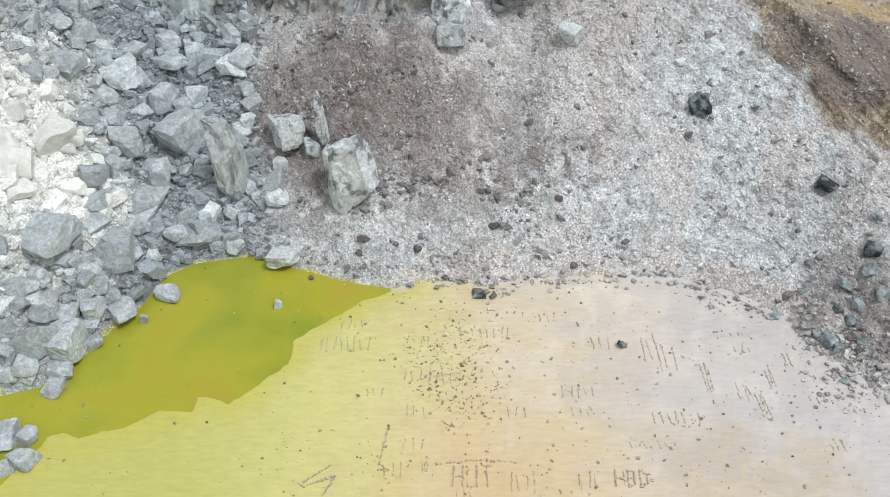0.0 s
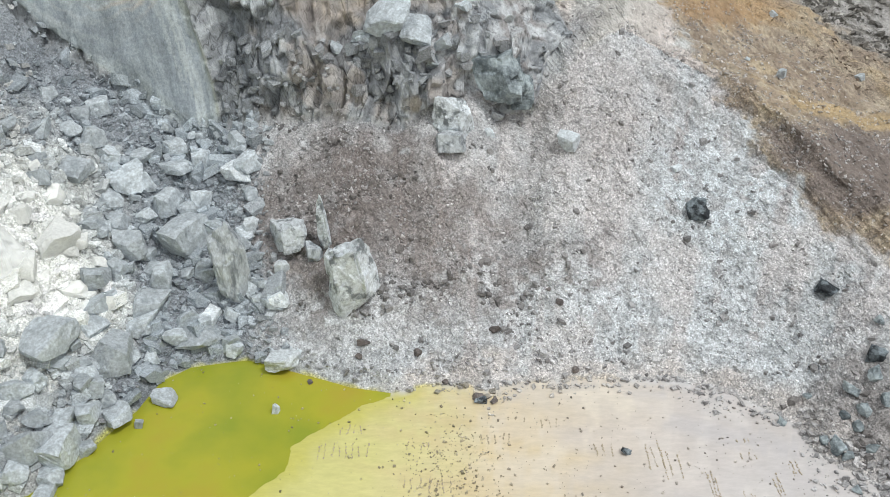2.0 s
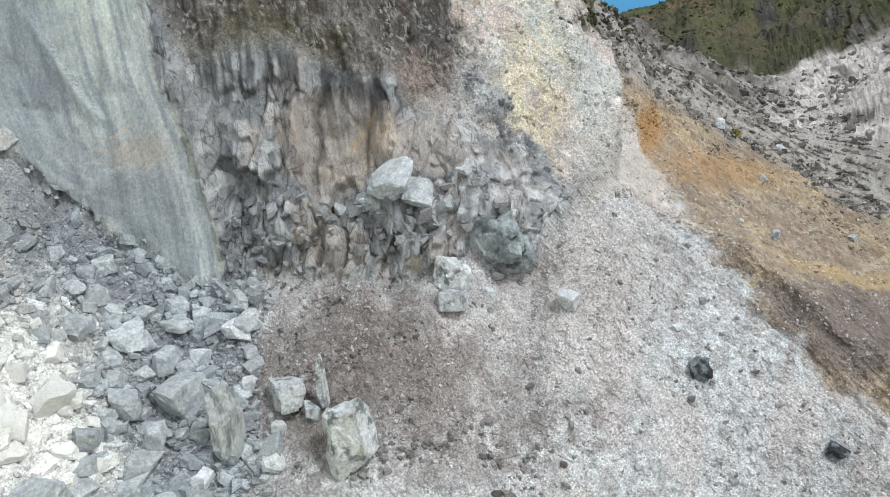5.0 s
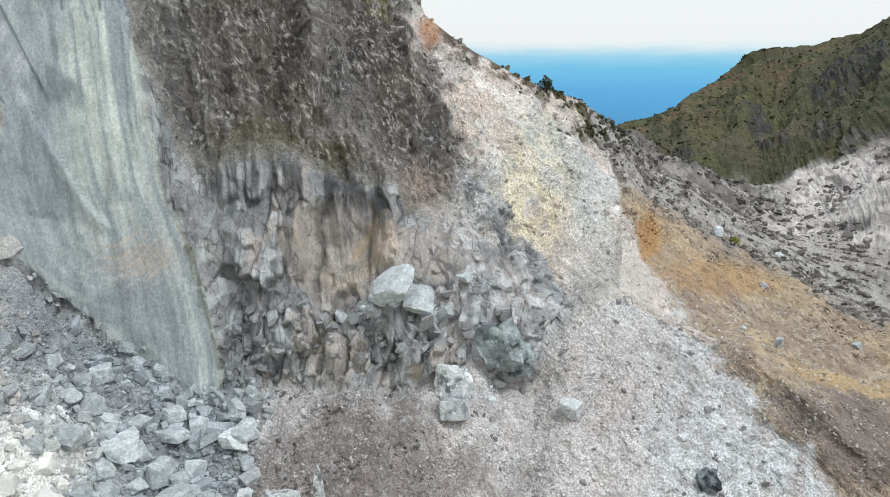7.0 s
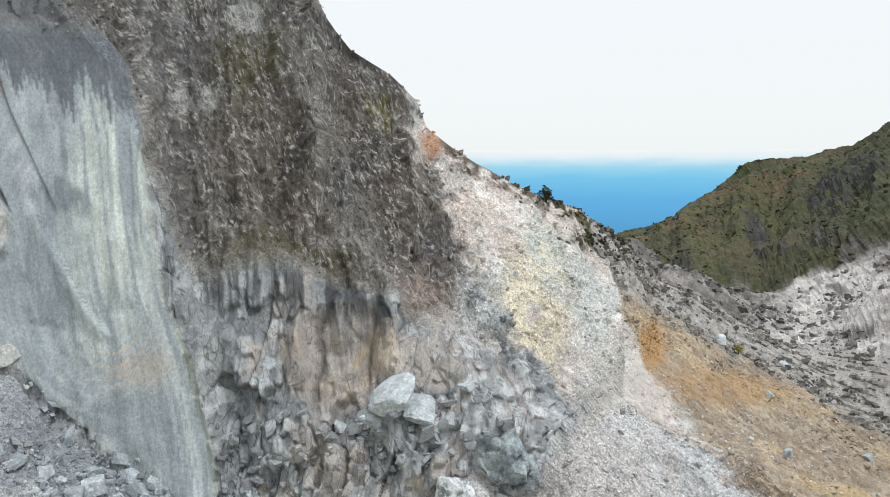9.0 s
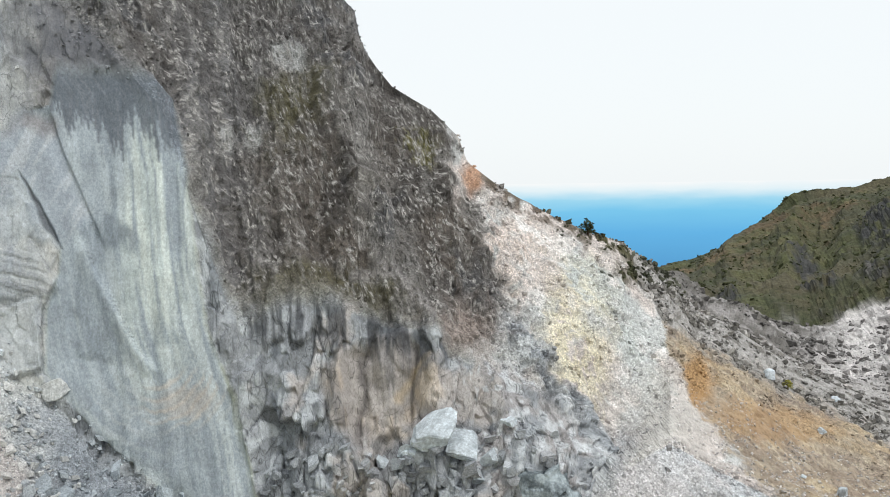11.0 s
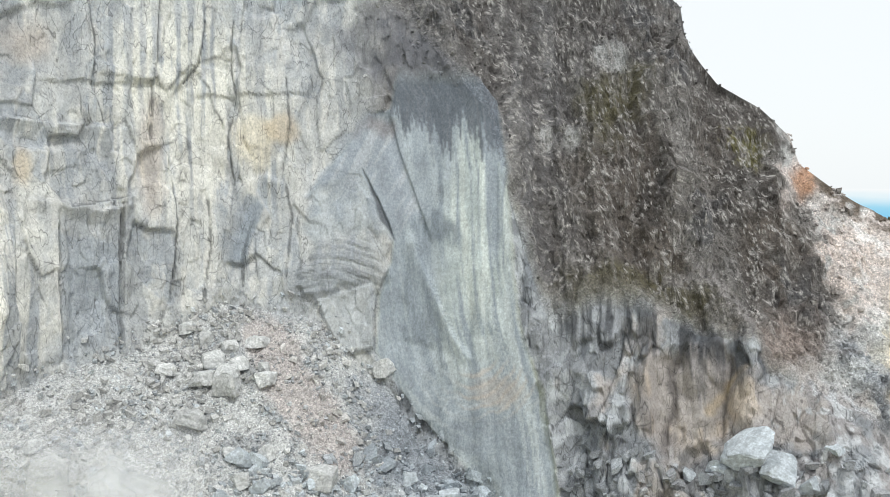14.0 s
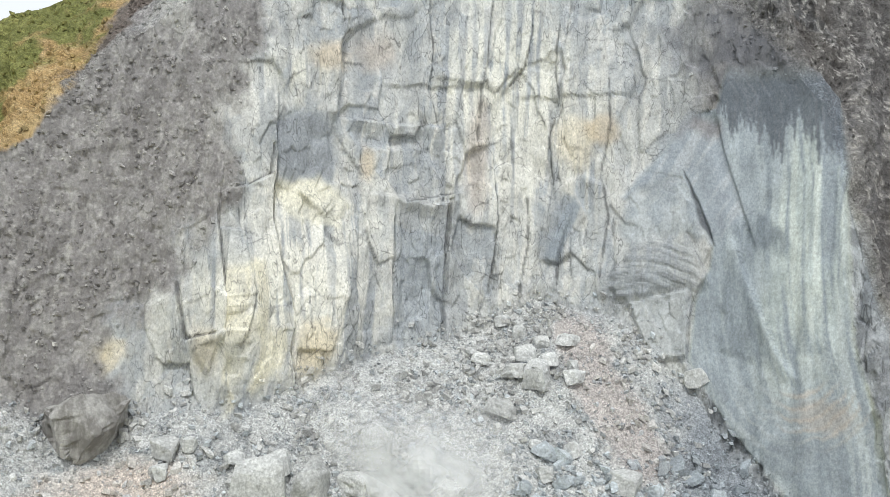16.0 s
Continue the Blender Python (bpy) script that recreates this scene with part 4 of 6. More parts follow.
lay((92, 95, 99), 0.7 * ridge * smoothstep(0.1, 0.5, -f2 - 0.4 * f3 + 0.5 * n_c))
# dark gravel slope under the rim
dark_edge = line((-120, 5), (-20, 3), (-17, 0), (-14, -3), (-12, 2.0), (-10, 1.4), (-8, 0.6), (-5.8, -0.3), (-3.9, -0.2), (-2.2, 0.8), (-0.2, 1.6), (2.3, 2.2), (6, 3.6), (14, 7.5), (90, 10))
dark = on_upper * (1 - slab) * smoothstep(-0.55, 0.65, az - dark_edge(el) + 1.0 * n_a + 0.9 * n_b) * smoothstep(29, 24, az + n_a)
lay((97, 93, 90), dark)
lay((112, 111, 112), 0.85 * dark * patch(18, 2.5, 4.2, 10, 0.5, 0.8))
lay((104, 95, 86), 0.6 * dark * (patch(10.5, -0.5, 4.0, 5.0, 0.6, 1.0) + patch(2.6, -2.8, 2.0, 3.2, 0.6, 0.9)))
lay((134, 132, 129), 0.35 * dark * smoothstep(0.05, 0.6, 0.9 * rib + 0.5 * runnel + 0.3 * n_c))
lay((80, 75, 72), 0.35 * dark * smoothstep(0.05, 0.6, -0.8 * rib - 0.6 * runnel - 0.3 * n_c))
lay((144, 142, 139), 0.3 * dark * smoothstep(1.5, 0.3, np.abs(slant - 6.0) + 0.8 * n_b + 0.6 * n_c) * smoothstep(8, 5, el))
lay((90, 86, 64), 0.85 * dark * (patch(10.5, -6.4, 4.6, 1.3, 0.5, 0.8) + patch(13, 6, 2, 2, 0.5, 0.9)))
lay((108, 104, 62), 0.8 * dark * patch(4.2, 3.4, 1.5, 1.3, 0.5, 0.9) * smoothstep(-0.4, 0.3, n_c + n_b))
lay((176, 176, 174), 0.85 * dark * (patch(13.2, 9.2, 0.9, 1.0, 0.4, 0.8) + patch(17.4, 3.6, 0.5, 0.9, 0.4, 0.8) + patch(15.6, 3.9, 0.5, 0.7, 0.4, 0.8) + patch(19.0, -2.6, 0.6, 1.0, 0.4, 0.8)))
lay((70, 66, 63), 0.9 * dark * (patch(4.9, 1.3, 0.9, 1.1, 0.5, 0.9) + patch(10.2, -0.3, 0.8, 1.5, 0.5, 0.9) + patch(9.6, 2.5, 0.6, 1.0, 0.5, 0.9) + patch(3.3, 0.2, 0.7, 1.0, 0.5, 0.9) + patch(2.2, 3.3, 0.6, 0.6, 0.3, 0.5)))
lay((92, 92, 94), 0.8 * dark * crag * smoothstep(-0.5, 0.2, n_b))
trail = fbm(np.stack([slant * 2.6 + 0.7 * n_b, el * 0.7, 0 * az], -1), 4, 94)  # short trails of grit down the fall line
lay((134, 131, 128), 0.5 * dark * smoothstep(0.05, 0.6, trail + 0.4 * n_d))
lay((80, 77, 75), 0.4 * dark * smoothstep(0.1, 0.6, -trail + 0.4 * n_d))
lay((168, 165, 161), dark * smoothstep(0.5, 0.9, n_d + 0.4 * n_c + 0.3 * n_b))
lay((154, 142, 135), 0.85 * np.maximum(dark, 0.7 * on_upper) * patch(0.6, -9.0, 2.8, 2.6, 0.5, 0.8))
lay((150, 146, 144), 0.7 * dark * smoothstep(0.5, 0.15, near_line([(9, -5.2), (6.4, -5.5), (3.5, -8.2), (3.0, -10.6)]) + 0.3 * n_b))
lay((166, 122, 88), 0.8 * on_upper * patch(0.9, 1.3, 0.6, 1.1))
rim = smoothstep(3.86, 3.97, s_) * (s_ < 4.05) * smoothstep(1.0, 0.0, az) * smoothstep(-13.5, -12, az)
lay((108, 98, 88), rim * smoothstep(-0.6, 0.2, n_c))
lay((78, 76, 52), np.maximum(rim, on_upper * patch(-10.5, -5.4, 2.4, 0.8, 0.4, 0.5)) * smoothstep(-5, -8, az) * smoothstep(-0.7, 0.0, n_c))
# ochre slope and the grey stony shoulder above it
ochre_low = line((-60, -30), (-27.7, -26.7), (-23.9, -23.9), (-19.7, -20.2), (-16, -15.8), (-13.7, -14.1), (-12.8, -11.6), (-12, -10.5), (-11.4, -8.0), (-10.5, 9), (90, 90))
ochre = smoothstep(-0.7, 0.9, el - ochre_low(az) + 0.6 * n_b + 0.5 * n_c + 0.5 * n_a) * (s_ < 4.02) * (s_ > 1.0)
lay((159, 147, 131), ochre)
lay((164, 146, 121), ochre * smoothstep(0.0, 0.5, rills + 0.2 * n_b))
lay((124, 107, 92), 0.7 * ochre * smoothstep(0.1, 0.6, -rills + 0.3 * n_a + 0.3 * n_c) * smoothstep(-22, -16, el + 2 * n_a))
lay((186, 172, 148), 0.6 * ochre * smoothstep(0.3, 0.7, rills + 0.4 * n_c + 0.3 * n_d))
lay((148, 134, 120), 0.8 * ochre * smoothstep(-0.1, 0.5, n_a + 0.4 * n_b) * smoothstep(-12, -16, el + 0.35 * (az + 14)))
lay((132, 121, 111), 0.6 * ochre * smoothstep(0.1, 0.6, n_b + 0.5 * n_a) * smoothstep(-19, -14, el))
lay((190, 178, 158), 0.5 * ochre * smoothstep(0.2, 0.6, n_c + 0.4 * n_b))
lay((128, 118, 112), ochre * patch(-27.5, -23.2, 6.5, 2.8, 0.3))
lay((174, 154, 122), ochre * patch(-27, -20.2, 4, 0.5, 0.4, 0.3))
lay((166, 134, 96), ochre * (patch(-13.6, -12.2, 1.0, 1.8) + 0.6 * patch(-18, -14.5, 3.5, 1.2)))
stony = smoothstep(-0.4, 0.6, el - line((-60, -20), (-28.7, -16.6), (-24.7, -15.2), (-19.4, -12.6), (-15.7, -11.0), (-12, -9.4), (-9.5, -5), (-8, 20), (90, 90))(az) + 0.5 * n_b) * (s_ < 4.3) * (s_ > 1.5)
lay((164, 161, 158), stony)
lay((122, 119, 114), stony * smoothstep(-0.1, 0.5, n_c + 0.5 * n_b))
# valley and hill
lay((144, 140, 138), on_far)
lay((104, 98, 94), on_far * smoothstep(0.0, 0.5, n_b + 0.3 * n_c))
lay((188, 184, 182), on_far * patch(-24.5, -9.6, 6.0, 3.0, 0.5, 0.7) * smoothstep(-0.5, 0.2, n_b + 0.5 * n_a + 0.2))
lay((198, 193, 191), on_far * patch(-25, -7.2, 3, 1.0, 0.5, 0.6))
lay((98, 95, 91), 0.85 * on_far * smoothstep(-23.5, -19.5, az + 0.4 * (el + 9) + 1.5 * n_a) * smoothstep(-0.5, 0.2, n_b + 0.5 * n_a))
lay((218, 213, 211), 0.8 * on_far * (patch(-25.1, -9.2, 2.2, 0.8, 0.5, 0.8) + patch(-22.4, -11.0, 1.8, 0.5, 0.5, 0.8) + patch(-24.8, -12.9, 2.0, 0.5, 0.5, 0.8) + patch(-27.2, -11.4, 1.6, 0.6, 0.5, 0.8)) * smoothstep(-0.6, 0.1, n_c + n_b))
lay((74, 71, 69), 0.85 * on_far * (patch(-20.9, -9.8, 1.3, 0.25, 0.5, 0.8) + patch(-22.9, -11.4, 1.2, 0.3, 0.5, 0.8) + patch(-25.8, -10.6, 1.6, 0.4, 0.5, 0.8) + patch(-24.4, -8.0, 1.0, 0.35, 0.5, 0.8)) * smoothstep(-0.4, 0.2, n_c + n_b))
hilly = smoothstep(4.96, 5.02, s_ + 0.03 * n_a)
lay((72, 72, 56), hilly)
lay((88, 82, 64), 0.7 * hilly * smoothstep(-0.1, 0.6, fbm(flat * 0.045, 4, 90) + 0.3 * n_a))
lay((112, 90, 68), 0.5 * hilly * smoothstep(0.3, 0.7, fbm(flat * 0.06, 4, 91)) * smoothstep(5.3, 5.7, s_))
lay((64, 69, 46), 0.7 * hilly * smoothstep(0.0, 0.5, 0.6 * n_b + fbm(flat * 0.05, 4, 92)))
lay((92, 94, 60), 0.4 * hilly * smoothstep(0.25, 0.6, fbm(flat * 0.08, 4, 93)))
lay((66, 66, 68), 0.9 * hilly * np.clip(outcrop, 0, 1) * smoothstep(-0.6, 0.1, n_b))
lay((112, 108, 104), 0.7 * hilly * patch(-25.8, -5.6, 2.4, 0.9) * smoothstep(0, 0.3, n_b))
grass_edge = az - line((-20, 90), (0, 74), (0.9, 72.8), (2.3, 70.9), (7.3, 68.1), (11, 65.2), (14, 63), (30, 60))(el) + 0.5 * n_a + 0.35 * n_b
grassy = smoothstep(-0.2, 0.3, grass_edge) * smoothstep(2.0, 2.2, s_)
lay((168, 142, 100), grassy)
lay((190, 168, 128), 0.7 * grassy * smoothstep(0.0, 0.5, n_c + 0.5 * n_b))
lay((112, 114, 66), grassy * smoothstep(1.2, 2.6, grass_edge + 0.9 * n_a + 0.5 * n_b + 0.25 * (el - 5)))
lay((138, 138, 84), 0.7 * grassy * smoothstep(1.2, 2.6, grass_edge + 0.9 * n_a) * smoothstep(0.0, 0.4, n_c + 0.4 * n_b))
lay((92, 80, 72), 0.8 * smoothstep(0.9, 0.2, np.abs(grass_edge + 0.5)) * smoothstep(4.5, 6, el) * on_upper * smoothstep(62, 64, az))


def sheet(name, row0, row1, lo, hi, mat, label, category):
    """The part of rows row0..row1 of the loft that lies between two of its lines, as one mesh with its mineral colours."""
    i = np.arange(row0, row1)[:, None] * NC + np.arange(NC - 1)[None, :]
    quads = np.stack([i, i + 1, i + NC + 1, i + NC], -1).reshape(-1, 4)
    mid = s_[quads].mean(1)
    quads = quads[(mid >= lo) & (mid < hi)]
    keep, back = np.unique(quads, return_inverse=True)
    quads = back.reshape(-1, 4)
    verts = moved[keep]
    me = bpy.data.meshes.new(name)
    me.vertices.add(len(verts))
    me.vertices.foreach_set("co", verts.astype(np.float32).ravel())
    me.loops.add(quads.size)
    me.loops.foreach_set("vertex_index", quads.astype(np.int32).ravel())
    me.polygons.add(len(quads))
    me.polygons.foreach_set("loop_start", np.arange(0, quads.size, 4, dtype=np.int32))
    me.polygons.foreach_set("loop_total", np.full(len(quads), 4, dtype=np.int32))
    me.update(calc_edges=True)
    me.shade_flat()
    c = me.color_attributes.new("mineral", "FLOAT_COLOR", "POINT")
    c.data.foreach_set("color", np.concatenate([COL[keep], np.ones((len(keep), 1))], 1).astype(np.float32).ravel())
    k = me.attributes.new("broken", "FLOAT", "POINT")
    k.data.foreach_set("value", np.clip(broken[keep] * (1 - loose[keep]) * (1 - near_slab[keep]) + 0.2 * slab[keep], 0, 1).astype(np.float32))
    me.materials.append(mat)
    ob = new(name, me)
    return tagged(ob, label, category, kind="structure")


sheet("ground", 0, START[1], -1, 9, mat_floor, "flat crater floor of yellow to grey-pink dried mud", "crater floor")
sheet("scree_slope", START[1], START[4], 1, 2, mat_ground, "grey and brown gravel scree bleached white in streaks", "scree slope")
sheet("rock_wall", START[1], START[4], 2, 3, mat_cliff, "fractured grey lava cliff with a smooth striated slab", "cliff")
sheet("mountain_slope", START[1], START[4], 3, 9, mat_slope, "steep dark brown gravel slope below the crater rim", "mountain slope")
sheet("valley", START[4], START[5], -1, 9, mat_ground, "stony valley floor with white bleached patches", "valley")
sheet("hill", START[5], NR - 1, -1, 9, mat_far, "green-brown scrubby hill behind the valley", "hill")

# far lowland and haze, a plain glowing backdrop
def backdrop():
    bm = bmesh.new()
    rings = []
    for e in (-30, -12, -6, -4, -2, -0.9, -0.35, 0.1, 0.6):
        r = 4600
        z = EYE_Z + r * math.tan(radians(e))
        rings.append([bm.verts.new((-math.sin(radians(a)) * r, math.cos(radians(a)) * r, z)) for a in range(0, 360, 4)])
    for a, b in zip(rings, rings[1:]):
        for k in range(len(a)):
            bm.faces.new((a[k], a[(k + 1) % len(a)], b[(k + 1) % len(a)], b[k]))
    me = bpy.data.meshes.new("backdrop")
    bm.to_mesh(me)
    bm.free()
    m = bpy.data.materials.new("distant_haze")
    m.use_nodes = True
    n, l = m.node_tree.nodes, m.node_tree.links
    n.clear()
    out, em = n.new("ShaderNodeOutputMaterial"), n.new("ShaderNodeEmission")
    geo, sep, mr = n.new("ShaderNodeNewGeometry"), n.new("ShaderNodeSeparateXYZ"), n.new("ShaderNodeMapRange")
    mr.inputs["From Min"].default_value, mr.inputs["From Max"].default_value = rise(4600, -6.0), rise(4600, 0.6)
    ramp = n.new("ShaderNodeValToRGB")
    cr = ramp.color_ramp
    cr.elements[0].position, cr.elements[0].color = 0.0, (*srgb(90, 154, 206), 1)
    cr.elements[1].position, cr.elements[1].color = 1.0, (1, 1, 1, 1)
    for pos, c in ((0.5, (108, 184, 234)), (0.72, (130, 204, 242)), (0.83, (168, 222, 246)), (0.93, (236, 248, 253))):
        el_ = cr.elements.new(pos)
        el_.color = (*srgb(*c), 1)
    tex = n.new("ShaderNodeTexNoise")
    tex.inputs["Scale"].default_value, tex.inputs["Detail"].default_value = 0.004, 6
    mp = n.new("ShaderNodeMapping")
    mp.inputs["Scale"].default_value = (1, 1, 5)
    add = n.new("ShaderNodeMath")
    add.operation = "MULTIPLY_ADD"
    add.inputs[1].default_value, add.inputs[2].default_value = 0.08, -0.04
    plus = n.new("ShaderNodeMath")
    l.new(geo.outputs["Position"], sep.inputs[0])
    l.new(geo.outputs["Position"], mp.inputs[0])
    l.new(mp.outputs[0], tex.inputs["Vector"])
    l.new(sep.outputs["Z"], mr.inputs["Value"])
    l.new(tex.outputs["Fac"], add.inputs[0])
    l.new(mr.outputs[0], plus.inputs[0])
    l.new(add.outputs[0], plus.inputs[1])
    l.new(plus.outputs[0], ramp.inputs[0])
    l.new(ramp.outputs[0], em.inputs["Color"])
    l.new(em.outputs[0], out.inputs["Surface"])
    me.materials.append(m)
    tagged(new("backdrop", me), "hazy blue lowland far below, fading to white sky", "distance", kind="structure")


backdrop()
# ---- loose rock ----
def part(name, bm, mat, parent=None, label=""):
    me = bpy.data.meshes.new(name)
    bm.to_mesh(me)
    bm.free()
    me.materials.append(mat)
    ob = new(name, me)
    if parent is not None:
        ob.parent = parent
    if label:
        ob["label"] = label
    return ob


def chunk(seed, cuts):
    """A broken block: a box of uneven sides with more flat faces struck off."""
    rng = np.random.default_rng(seed)
    bm = bmesh.new()
    bmesh.ops.create_cube(bm, size=3.0)
    sides = [(np.eye(3)[k % 3] * (1 if k < 3 else -1) + rng.normal(0, 0.20, 3), rng.uniform(0.42, 0.58)) for k in range(6)]
    for n, far in sides + [(rng.normal(size=3), rng.uniform(0.48, 0.66)) for _ in range(cuts)]:
        n = Vector(n / np.linalg.norm(n))
        hit = bmesh.ops.bisect_plane(bm, geom=bm.verts[:] + bm.edges[:] + bm.faces[:], plane_co=n * far, plane_no=n, clear_outer=True)
        rim_edges = [e for e in hit["geom_cut"] if isinstance(e, bmesh.types.BMEdge)]
        if rim_edges:
            bmesh.ops.edgeloop_fill(bm, edges=rim_edges)
    bmesh.ops.dissolve_degenerate(bm, dist=0.02, edges=bm.edges[:])
    bmesh.ops.triangulate(bm, faces=bm.faces[:])
    return bm


def rock_shape(seed, sub=3, cuts=6, rough=0.05):
    """An angular broken block about 1 m across; from sub 3 on with chipped, worn faces."""
    bm = chunk(seed, cuts if sub > 2 else (0, 2, 5)[sub])
    if sub > 2:
        for _ in range(sub - 1):
            bmesh.ops.subdivide_edges(bm, edges=[e for e in bm.edges if e.calc_length() > 0.09], cuts=1, use_grid_fill=True)
            bmesh.ops.triangulate(bm, faces=bm.faces[:])
        bmesh.ops.smooth_vert(bm, verts=bm.verts[:], factor=0.4, use_axis_x=True, use_axis_y=True, use_axis_z=True)
    bm.verts.index_update()
    v = np.array([p.co[:] for p in bm.verts])
    tri = np.array([[p.index for p in f.verts] for f in bm.faces])
    bm.free()
    if sub > 2:
        chip = 0.6 * rough * fbm(v * 2.2 + seed * 3.7, 3, seed) + 0.9 * rough * facets(v * 2.3 + seed * 1.7, seed, 1.2)[0]
        v = v + v / (np.linalg.norm(v, axis=1, keepdims=True) + 1e-6) * chip[:, None]
    lo, hi = v.min(0), v.max(0)
    return (v - (lo + hi) / 2) / (hi - lo), tri


def rock_mesh(seed, mat, sub=3, cuts=6, rough=0.05, taper=0.0):
    v, tri = rock_shape(seed, sub, cuts, rough)
    v[:, :2] *= 1 - taper * (v[:, 2:] + 0.5)
    v[:, 0] += 0.25 * taper * (v[:, 2] + 0.5) ** 2
    me = bpy.data.meshes.new("boulder")
    me.from_pydata([tuple(p) for p in v], [], [tuple(int(k) for k in t) for t in tri])
    me.materials.append(mat)
    return me


def surface(x, y):
    """The finished ground under a place in plan, with its index."""
    a = math.degrees(math.atan2(-x, y))
    c = int(np.argmin(np.abs(AZ - a)))
    d = math.hypot(x, y)
    r = np.hypot(moved[c::NC, 0], moved[c::NC, 1])
    k = int(np.argmin(np.abs(r[: START[6]] - d)))
    return moved[k * NC + c, 2], k * NC + c


def rock_material(name, colour, depth=0.2, stretch=(1, 1, 1)):
    m = material(name, grain=2.6, stretch=stretch, depth=depth, bump=1.0, dist=0.16, fine=14, base=srgb(*colour), rough=0.9, grit=0.8)
    n, l = m.node_tree.nodes, m.node_tree.links
    info, mr, mul = n.new("ShaderNodeObjectInfo"), n.new("ShaderNodeMapRange"), n.new("ShaderNodeVectorMath")
    mul.operation = "MULTIPLY"
    mr.inputs["To Min"].default_value, mr.inputs["To Max"].default_value = 0.78, 1.14
    l.new(info.outputs["Random"], mr.inputs["Value"])
    bsdf = n["Principled BSDF"]
    was = bsdf.inputs["Base Color"].links[0].from_socket
    l.new(was, mul.inputs[0])
    l.new(mr.outputs[0], mul.inputs[1])
    l.new(mul.outputs[0], bsdf.inputs["Base Color"])
    return m


def mottle(m, colour, scale, lo, hi, stretch=(1, 1, 1), amount=0.85):
    """Dark lichen and weathering crust in ragged patches on a rock."""
    n, l = m.node_tree.nodes, m.node_tree.links
    geo, mp, tex, mr, mix = n.new("ShaderNodeNewGeometry"), n.new("ShaderNodeMapping"), n.new("ShaderNodeTexNoise"), n.new("ShaderNodeMapRange"), n.new("ShaderNodeMix")
    mp.inputs["Scale"].default_value = stretch
    tex.inputs["Scale"].default_value, tex.inputs["Detail"].default_value, tex.inputs["Roughness"].default_value = scale, 8, 0.7
    mr.inputs["From Min"].default_value, mr.inputs["From Max"].default_value, mr.inputs["To Max"].default_value = lo, hi, amount
    mix.data_type = "RGBA"
    mix.inputs[7].default_value = (*srgb(*colour), 1)
    bsdf = n["Principled BSDF"]
    was = bsdf.inputs["Base Color"].links[0].from_socket
    l.new(geo.outputs["Position"], mp.inputs["Vector"])
    l.new(mp.outputs[0], tex.inputs["Vector"])
    l.new(tex.outputs["Fac"], mr.inputs["Value"])
    l.new(mr.outputs[0], mix.inputs[0])
    l.new(was, mix.inputs[6])
    l.new(mix.outputs[2], bsdf.inputs["Base Color"])
    return m


mat_grey = mottle(rock_material("grey_boulder", (200, 207, 212), 0.26), (134, 142, 149), 0.9, 0.47, 0.62, (1, 1, 1), 0.5)
mat_pale = rock_material("bleached_boulder", (220, 226, 230), 0.26)
mat_dark = mottle(rock_material("dark_boulder", (142, 152, 158), 0.3), (50, 53, 57), 0.8, 0.45, 0.55, (1, 1, 1), 0.95)
mat_streak = mottle(rock_material("streaked_boulder", (206, 212, 217), 0.25, (1, 1, 0.35)), (104, 110, 116), 0.9, 0.5, 0.62, (1, 1, 0.3), 0.75)
mat_mottled = mottle(rock_material("mottled_boulder", (212, 217, 221), 0.24), (104, 109, 113), 0.9, 0.50, 0.60)
mat_lump = rock_material("dark_lump", (118, 111, 108), 0.3)
mat_knob = mottle(rock_material("blue_grey_rock_knob", (176, 186, 190), 0.25), (74, 82, 87), 0.7, 0.42, 0.6)
mat_crust = rock_material("white_crusted_boulder", (250, 251, 248), 0.10)
mat_brown = mottle(rock_material("brown_weathered_boulder", (174, 172, 169), 0.2), (122, 119, 116), 0.5, 0.45, 0.6, (1, 1, 0.3))

grey_meshes = [rock_mesh(100 + k, mat_grey) for k in range(12)]
pale_meshes = [rock_mesh(130 + k, mat_pale) for k in range(5)]
dark_meshes = [rock_mesh(140 + k, mat_dark, 4, rough=0.09) for k in range(4)]
streak_meshes = [rock_mesh(150 + k, mat_streak, 4, rough=0.05) for k in range(4)]
mottled_meshes = [rock_mesh(180 + k, mat_mottled, 4, rough=0.05) for k in range(4)]
lump_meshes = [rock_mesh(214 + k, mat_lump, 3, 7, 0.08) for k in range(3)]
knob_meshes = [rock_mesh(210 + k, mat_knob, 3, 7, 0.07) for k in range(3)]
crust_meshes = [rock_mesh(190 + k, mat_crust) for k in range(4)]


brown_meshes = [rock_mesh(170 + k, rock_material("weathered_boulder", (206, 207, 206), 0.3) if k == 0 else bpy.data.materials["weathered_boulder"]) for k in range(4)]


def boulder(meshes, x, y, w, h, label, group="", tall=0.85, deep=0.85, spin=None, lean=14, sink=0.22):
    turn = random.Random(int(x * 1000) * 31 + int(y * 1000))
    z, _ = surface(x, y)
    ob = new("boulder", turn.choice(meshes))
    ob.rotation_euler = [radians(turn.uniform(-lean, lean)), radians(turn.uniform(-lean, lean)), radians(turn.uniform(0, 360) if spin is None else spin)]
    ob.scale = (w, w * deep * turn.uniform(0.85, 1.1), h * tall)
    ob.location = (x, y, z + h * tall * (0.5 - sink))
    return tagged(ob, label, "boulder", group)


